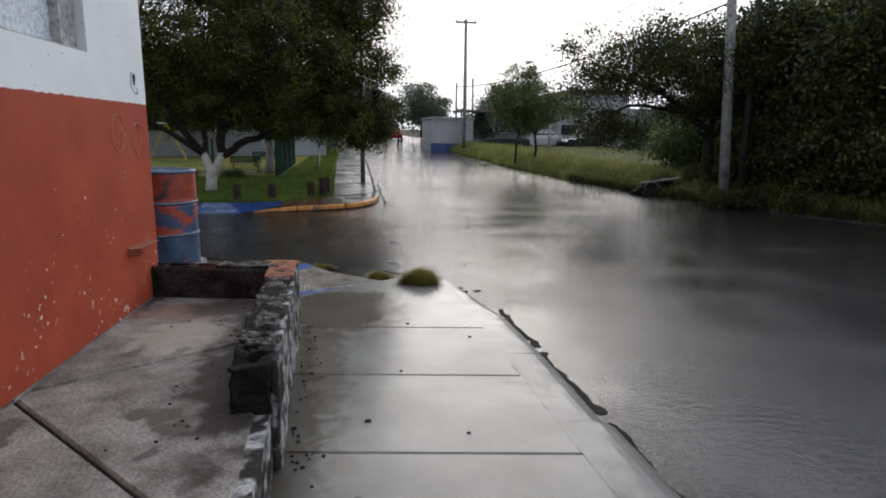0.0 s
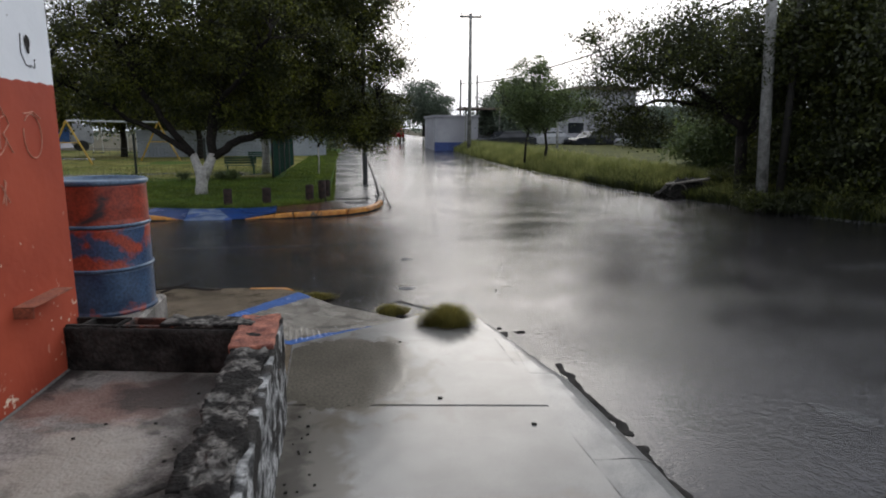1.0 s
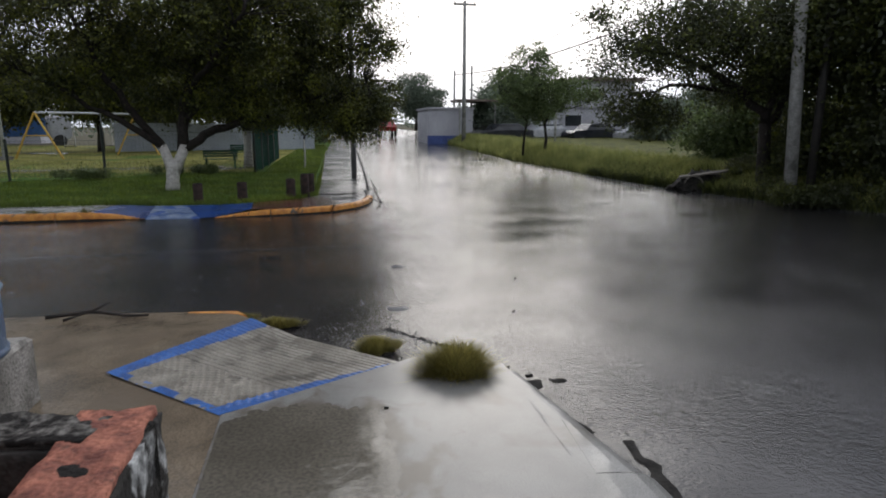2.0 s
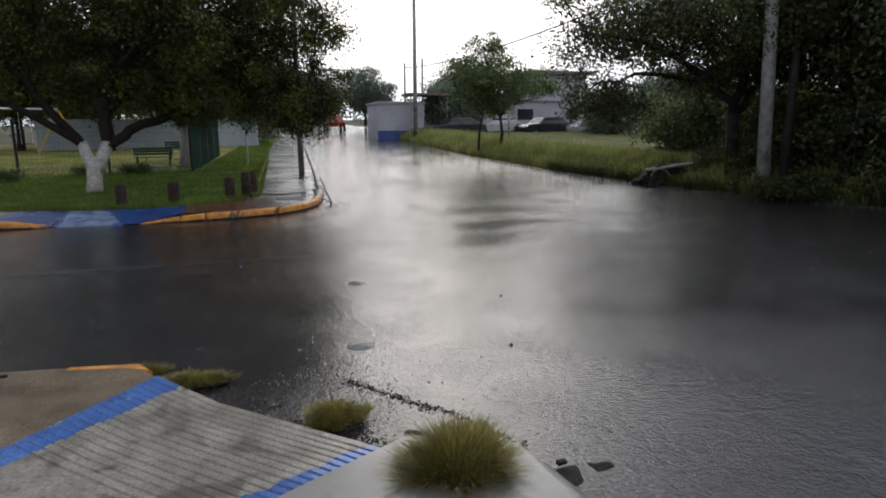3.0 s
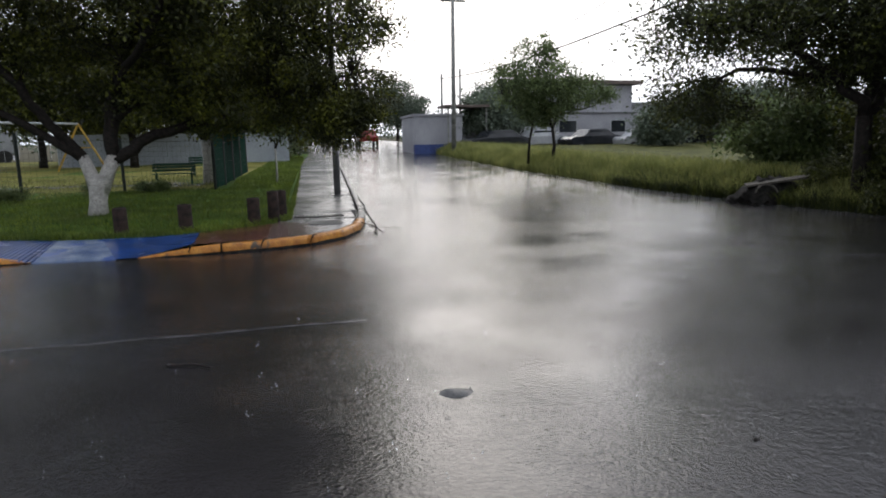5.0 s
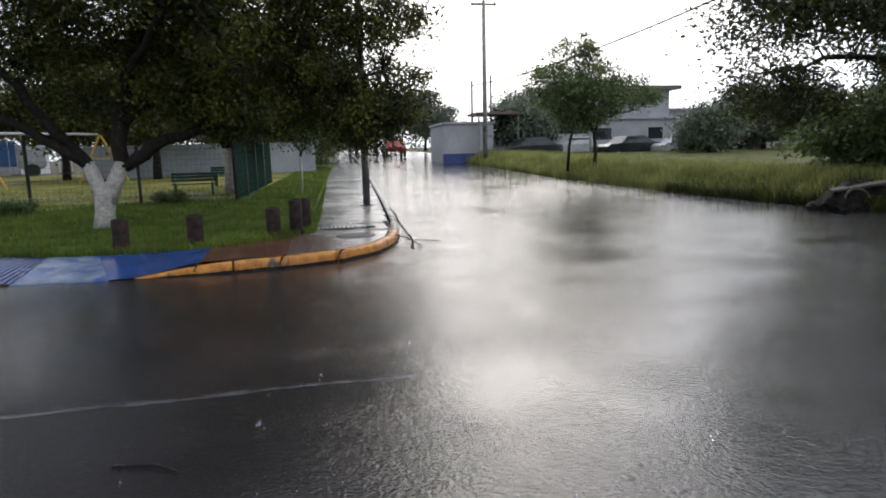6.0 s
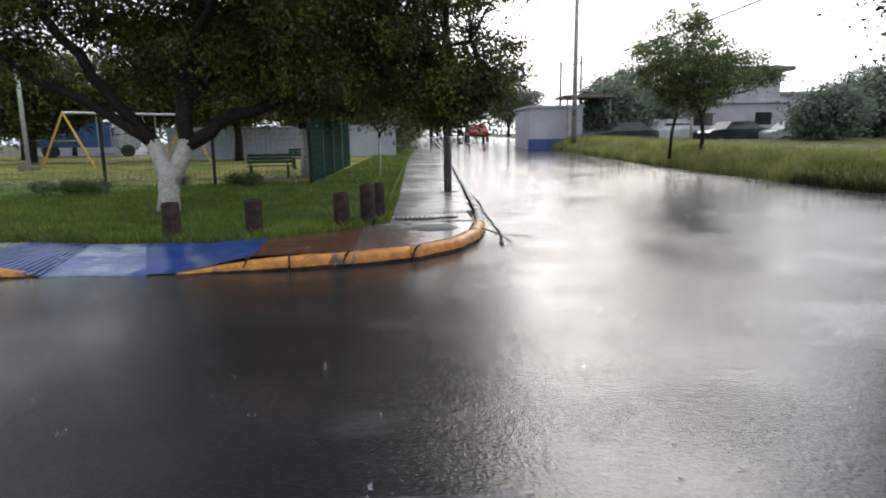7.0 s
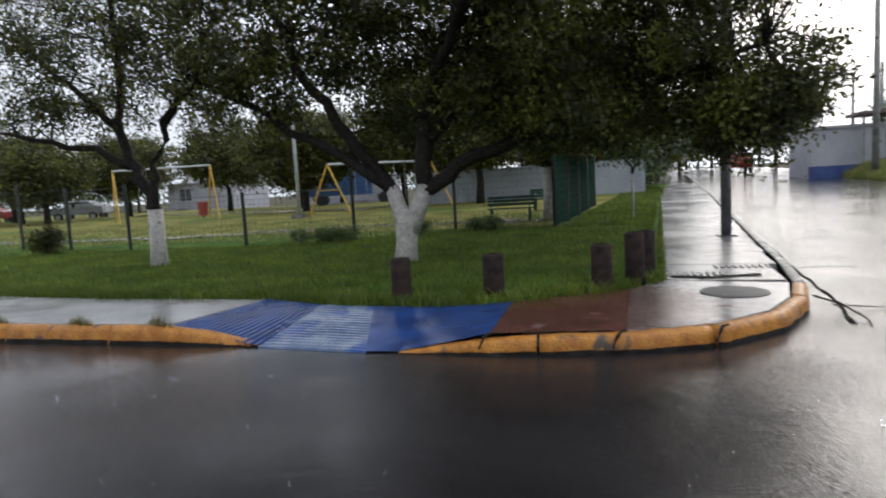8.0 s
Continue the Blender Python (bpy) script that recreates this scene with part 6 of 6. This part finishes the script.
part("canopy", boxes((2.6, 5.6, -0.6, 1.8, 3.0, 3.16), bevel=0.02), M_ROOF, shop, "flat brown canopy roof")
for x in (2.8, 5.4):
    part("canopy_post", boxes((x, x + 0.1, -0.4, -0.3, 0, 3.0)), M_POLE, shop)


wall_lots = part("wall_lots", boxes((12.4, 19.0, 47.2, 47.4, -0.2, 1.9), (19.0, 34.0, 47.9, 48.1, -0.2, 1.5)), M_LILAC)
tagged(wall_lots, "pale grey rendered boundary wall behind the parked cars", "wall", kind="structure")


def house(u, v, w, d, h, label, upper=None, wins=()):
    ob = thing("house", label, "house", "distant houses", (u, v, land_z(u, v) + 0.1))
    part("wall", boxes((0, w, 0, d, -0.3, h), bevel=0.02), M_LILAC, ob)
    part("roof", boxes((-0.2, w + 0.2, -0.2, d + 0.2, h, h + 0.18), bevel=0.02), M_LILAC, ob)
    if upper:
        x0, x1, hh = upper
        part("upper_storey", boxes((x0, x1, 0.2, d, h + 0.18, h + hh), bevel=0.02), M_LILAC, ob)
        part("roof_slab", boxes((x0 - 0.5, x1 + 0.6, -0.4, d + 0.3, h + hh, h + hh + 0.28), bevel=0.02), M_ROOF, ob, "brown overhanging roof slab")
    for x, z, ww, hh in wins:
        win = part("window", boxes((x, x + ww, -0.03, 0.1, z, z + hh)), M_GLASS, ob)
        part("window_frame", boxes((x - 0.06, x, -0.05, 0.05, z - 0.06, z + hh + 0.06), (x + ww, x + ww + 0.06, -0.05, 0.05, z - 0.06, z + hh + 0.06), (x, x + ww, -0.05, 0.05, z - 0.06, z), (x, x + ww, -0.05, 0.05, z + hh, z + hh + 0.06)), M_STEEL, win)


house(19.5, 50.0, 8.0, 7, 2.6, "pale grey flat-roofed house with an upper storey", (2.6, 7.3, 2.1), ((1.2, 0.9, 1.4, 1.1), (5.5, 0.9, 1.2, 1.1)))
house(28.5, 53.0, 5.5, 6, 3.3, "pale grey single storey house", None, ((1.0, 1.0, 1.4, 1.2),))
house(37.0, 56.0, 9, 6, 2.8, "pale grey low house at the far lots", None, ((2.0, 1.0, 1.4, 1.2), (5.5, 1.0, 1.4, 1.2)))
house(-34.0, 68.0, 9, 6, 2.3, "pale house behind the playground trees", None, ((2.0, 1.0, 1.4, 1.2), (5.5, 1.0, 1.4, 1.2)))
house(-46.0, 62.0, 8, 6, 2.6, "pale low house behind the park", None, ((1.5, 1.0, 1.4, 1.2),))


def car(u, v, turn, paint, label):
    ob = thing("parked_car", label, "car", "parked cars", (u, v, land_z(u, v) + 0.12), turn)
    bm = bmesh.new()
    prof = [(-2.1, 0.35), (-2.15, 0.7), (-1.9, 0.88), (-1.0, 0.95), (-0.5, 1.38), (0.9, 1.42), (1.6, 1.0), (2.1, 0.92), (2.15, 0.4)]
    for y in (-0.82, 0.82):
        bm.faces.new([bm.verts.new((x, y * (0.86 if z > 1.2 else 1), z)) for x, z in prof])
    bm.verts.ensure_lookup_table()
    n = len(prof)
    for i in range(n):
        bm.faces.new((bm.verts[i], bm.verts[(i + 1) % n], bm.verts[n + (i + 1) % n], bm.verts[n + i]))
    bmesh.ops.recalc_face_normals(bm, faces=bm.faces)
    bmesh.ops.bevel(bm, geom=list(bm.edges), offset=0.05, segments=2, affect='EDGES')
    part("body", bm, paint, ob)
    for y in (-0.80, 0.80):
        bm = bmesh.new()
        bm.faces.new([bm.verts.new((x, y, z)) for x, z in ((-0.85, 0.98), (-0.48, 1.3), (0.85, 1.33), (1.3, 1.02))])
        part("side_window", boxes((-0.7, 1.1, y * 0.93 - 0.02, y * 0.93 + 0.02, 1.0, 1.3), bevel=0.015), M_GLASS, ob)
        bm.free()
    for x in (-1.35, 1.35):
        for y in (-0.78, 0.78):
            w = part("wheel", tube([(x, y - 0.1, 0.2), (x, y + 0.1, 0.2)], [0.32, 0.32], 16), M_RUBBER, ob)
            part("rim", tube([(x, y - 0.11, 0.2), (x, y + 0.11, 0.2)], [0.19, 0.19], 12), M_STEEL, w)


for k, (u, v, paint, label) in enumerate(((17.5, 46.5, M_CAR_PALE, "silver car parked in a row beyond the verge"), (21.0, 45.5, M_CAR_DARK, "dark car parked in a row beyond the verge"), (24.6, 45.0, M_CAR_PALE, "silver car parked in a row beyond the verge"),
                                          (28.5, 45.5, M_CAR_DARK, "dark car parked in a row beyond the verge"), (13.8, 44.5, M_CAR_DARK, "dark car standing behind the trees"), (7.4, 62, M_CAR_RED, "red car far down the street"))):
    car(u, v, 12 if k < 5 else 90, paint, label)
car(-42, 48, 20, M_CAR_PALE, "silver car behind the playground")
car(-50, 46, 20, M_CAR_RED, "red car behind the playground")
truck = thing("box_truck", "blue box truck parked behind the playground", "truck", at=(-20, 51, land_z(-20, 51) + 0.1), turn=25)
part("cargo_box", boxes((-2.6, 2.0, -1.1, 1.1, 0.7, 2.3), bevel=0.03), M_TRUCK, truck)
part("cab", boxes((2.1, 3.6, -1.0, 1.0, 0.5, 2.0), bevel=0.15), M_CAR_PALE, truck)
for x in (-1.6, 2.8):
    for y in (-0.95, 0.95):
        part("wheel", tube([(x, y - 0.14, 0.42), (x, y + 0.14, 0.42)], [0.42, 0.42], 16), M_RUBBER, truck)

# ---- small things on the ground ----
for u, v, s, seed in ((1.82, 7.15, 0.095, 1), (2.04, 8.98, 0.10, 2), (2.75, 6.9, 0.025, 3), (3.15, 8.1, 0.025, 4), (2.20, 5.92, 0.05, 5), (2.36, 5.40, 0.10, 6), (2.56, 5.44, 0.05, 7)):
    z = road_z(v)
    leafy = part("flat_stone", rough_box(u - s, u + s, v - s * 0.7, v + s * 0.7, z - 0.01, z + 0.016, 0.02, 0.009, seed, lambda x, y, u=u, v=v, s=s: max(0.25, 1.1 - ((x - u) ** 2 + (y - v) ** 2 * 1.6) / (s * s))), M_SEAM if v > 6.8 and s > 0.07 else M_JOINT)
    tagged(smooth(leafy), "flat dark clod lying on the wet road", "clod", "clods on the road")
for k, (u, v, s) in enumerate(((1.19, 2.32, 0.017), (1.70, 2.10, 0.010), (2.47, 2.36, 0.018), (0.80, 2.3, 0.014), (0.83, 2.15, 0.010), (1.5, 5.0, 0.010), (2.38, 5.45, 0.02), (1.1, 1.6, 0.012), (0.86, 1.9, 0.012), (2.05, 3.6, 0.012), (1.62, 4.0, 0.012), (1.45, 3.0, 0.01))):
    z = 0.0 if u < 2.22 else road_z(v) + 0.03
    tagged(part("pebble", rough_box(u - s, u + s, v - s * 0.6, v + s * 0.6, z, z + s * 0.7, s / 2, s * 0.25, k), M_JOINT), "small dark pebble on the wet concrete", "pebble", "pebbles on the pavement")
rr = random.Random(8)
for k in range(60):
    u, v = 0.79 + abs(rr.gauss(0, 0.06)), rr.uniform(0.8, 4.0)
    s = rr.uniform(0.004, 0.012)
    tagged(part("pebble", rough_box(u, u + s * 1.5, v, v + s, 0.0, s * 0.8, s / 2, s * 0.25, k), M_JOINT), "crumb of black mortar along the wall foot", "pebble", "pebbles on the pavement")


grit = []
for k in range(620):
    u, v = rr.gauss(1.55, 0.35), rr.gauss(6.45, 0.28)
    if k % 3 == 0:
        # a ragged line of grit from the ramp foot to the kerb end
        q = rr.random()
        u, v = 1.66 + 0.56 * q + rr.gauss(0, 0.03), 6.62 - 0.78 * q + rr.gauss(0, 0.02)
    if (u - 0.05) * 1.26 + (v - 5.7) * 0.99 < 1.62 or v < 5.7:
        continue
    w = rr.uniform(0.003, 0.009)
    z = road_z(v)
    a, b, c = (rr.uniform(0.7, 1.3) * w for _ in range(3))
    vts = [(u - a, v, z - 0.002), (u, v - b, z - 0.002), (u + a, v, z - 0.002), (u, v + b, z - 0.002), (u + a * 0.2, v, z + c * 0.8)]
    grit.append((vts, [(0, 1, 4), (1, 2, 4), (2, 3, 4), (3, 0, 4)]))
tagged(part("gravel", merge(grit), M_SEAM), "wet grit washed into the gutter at the ramp foot", "gravel", kind="stuff")


# drops thrown up where rain strikes the road
def water():
    m = bpy.data.materials.new("rain_water")
    m.use_nodes = True
    p = m.node_tree.nodes["Principled BSDF"]
    p.inputs["Base Color"].default_value = (0.9, 0.93, 0.96, 1)
    p.inputs["Transmission Weight"].default_value, p.inputs["IOR"].default_value, p.inputs["Roughness"].default_value = 0.85, 1.33, 0.05
    return m


def bead(x, y, z, r, tall):
    return [(x + r, y, z), (x, y + r, z), (x - r, y, z), (x, y - r, z), (x, y, z + r * tall), (x, y, z - r)], [(0, 1, 4), (1, 2, 4), (2, 3, 4), (3, 0, 4), (1, 0, 5), (2, 1, 5), (3, 2, 5), (0, 3, 5)]


drops = []
for k in range(700):
    u, v = rr.uniform(-5.5, 9.5), 7.3 + 12.0 * rr.random() ** 1.3
    if v > 14.4 and u < 2.9:
        continue
    z, size = road_z(v), rr.uniform(0.5, 1.4)
    for _ in range(rr.randint(2, 6)):
        w, d, h = rr.uniform(0, 6.283), rr.uniform(0.002, 0.022) * size, abs(rr.gauss(0, 0.020)) * size + 0.003
        drops.append(bead(u + d * math.cos(w), v + d * math.sin(w), z + h, rr.uniform(0.0014, 0.0034) * size, rr.uniform(2.0, 6.0)))
tagged(part("rain_splashes", merge(drops), water()), "small splashes of rain on the wet road", "splash", kind="stuff")


def twig(points, r, label):
    tagged(part("twig", tube(points, [r * (1 - 0.6 * i / len(points)) for i in range(len(points))], 5), M_BARK), label, "twig", "fallen twigs")


twig([(-0.75, 6.95, -0.02), (-0.45, 6.98, 0.0), (-0.2, 6.9, -0.02), (-0.05, 6.92, -0.03)], 0.014, "dark fallen twig on the pavement edge")
twig([(-0.6, 6.85, -0.02), (-0.4, 6.93, 0.03), (-0.33, 7.02, 0.06)], 0.010, "dark fallen twig on the pavement edge")
twig([(0.45, 9.9, road_z(9.9) + 0.01), (0.62, 9.86, road_z(9.9) + 0.015), (0.72, 9.78, road_z(9.8) + 0.01)], 0.008, "thin pale twig floating on the wet road")
twig([(2.3, 16.5, -0.28), (2.5, 16.45, -0.34), (2.62, 16.2, -0.41), (2.6, 16.0, -0.43)], 0.010, "dark branch fallen across the kerb")
twig([(2.45, 16.5, -0.36), (2.75, 16.7, -0.41), (3.0, 16.72, -0.43)], 0.007, "dark branch fallen across the kerb")
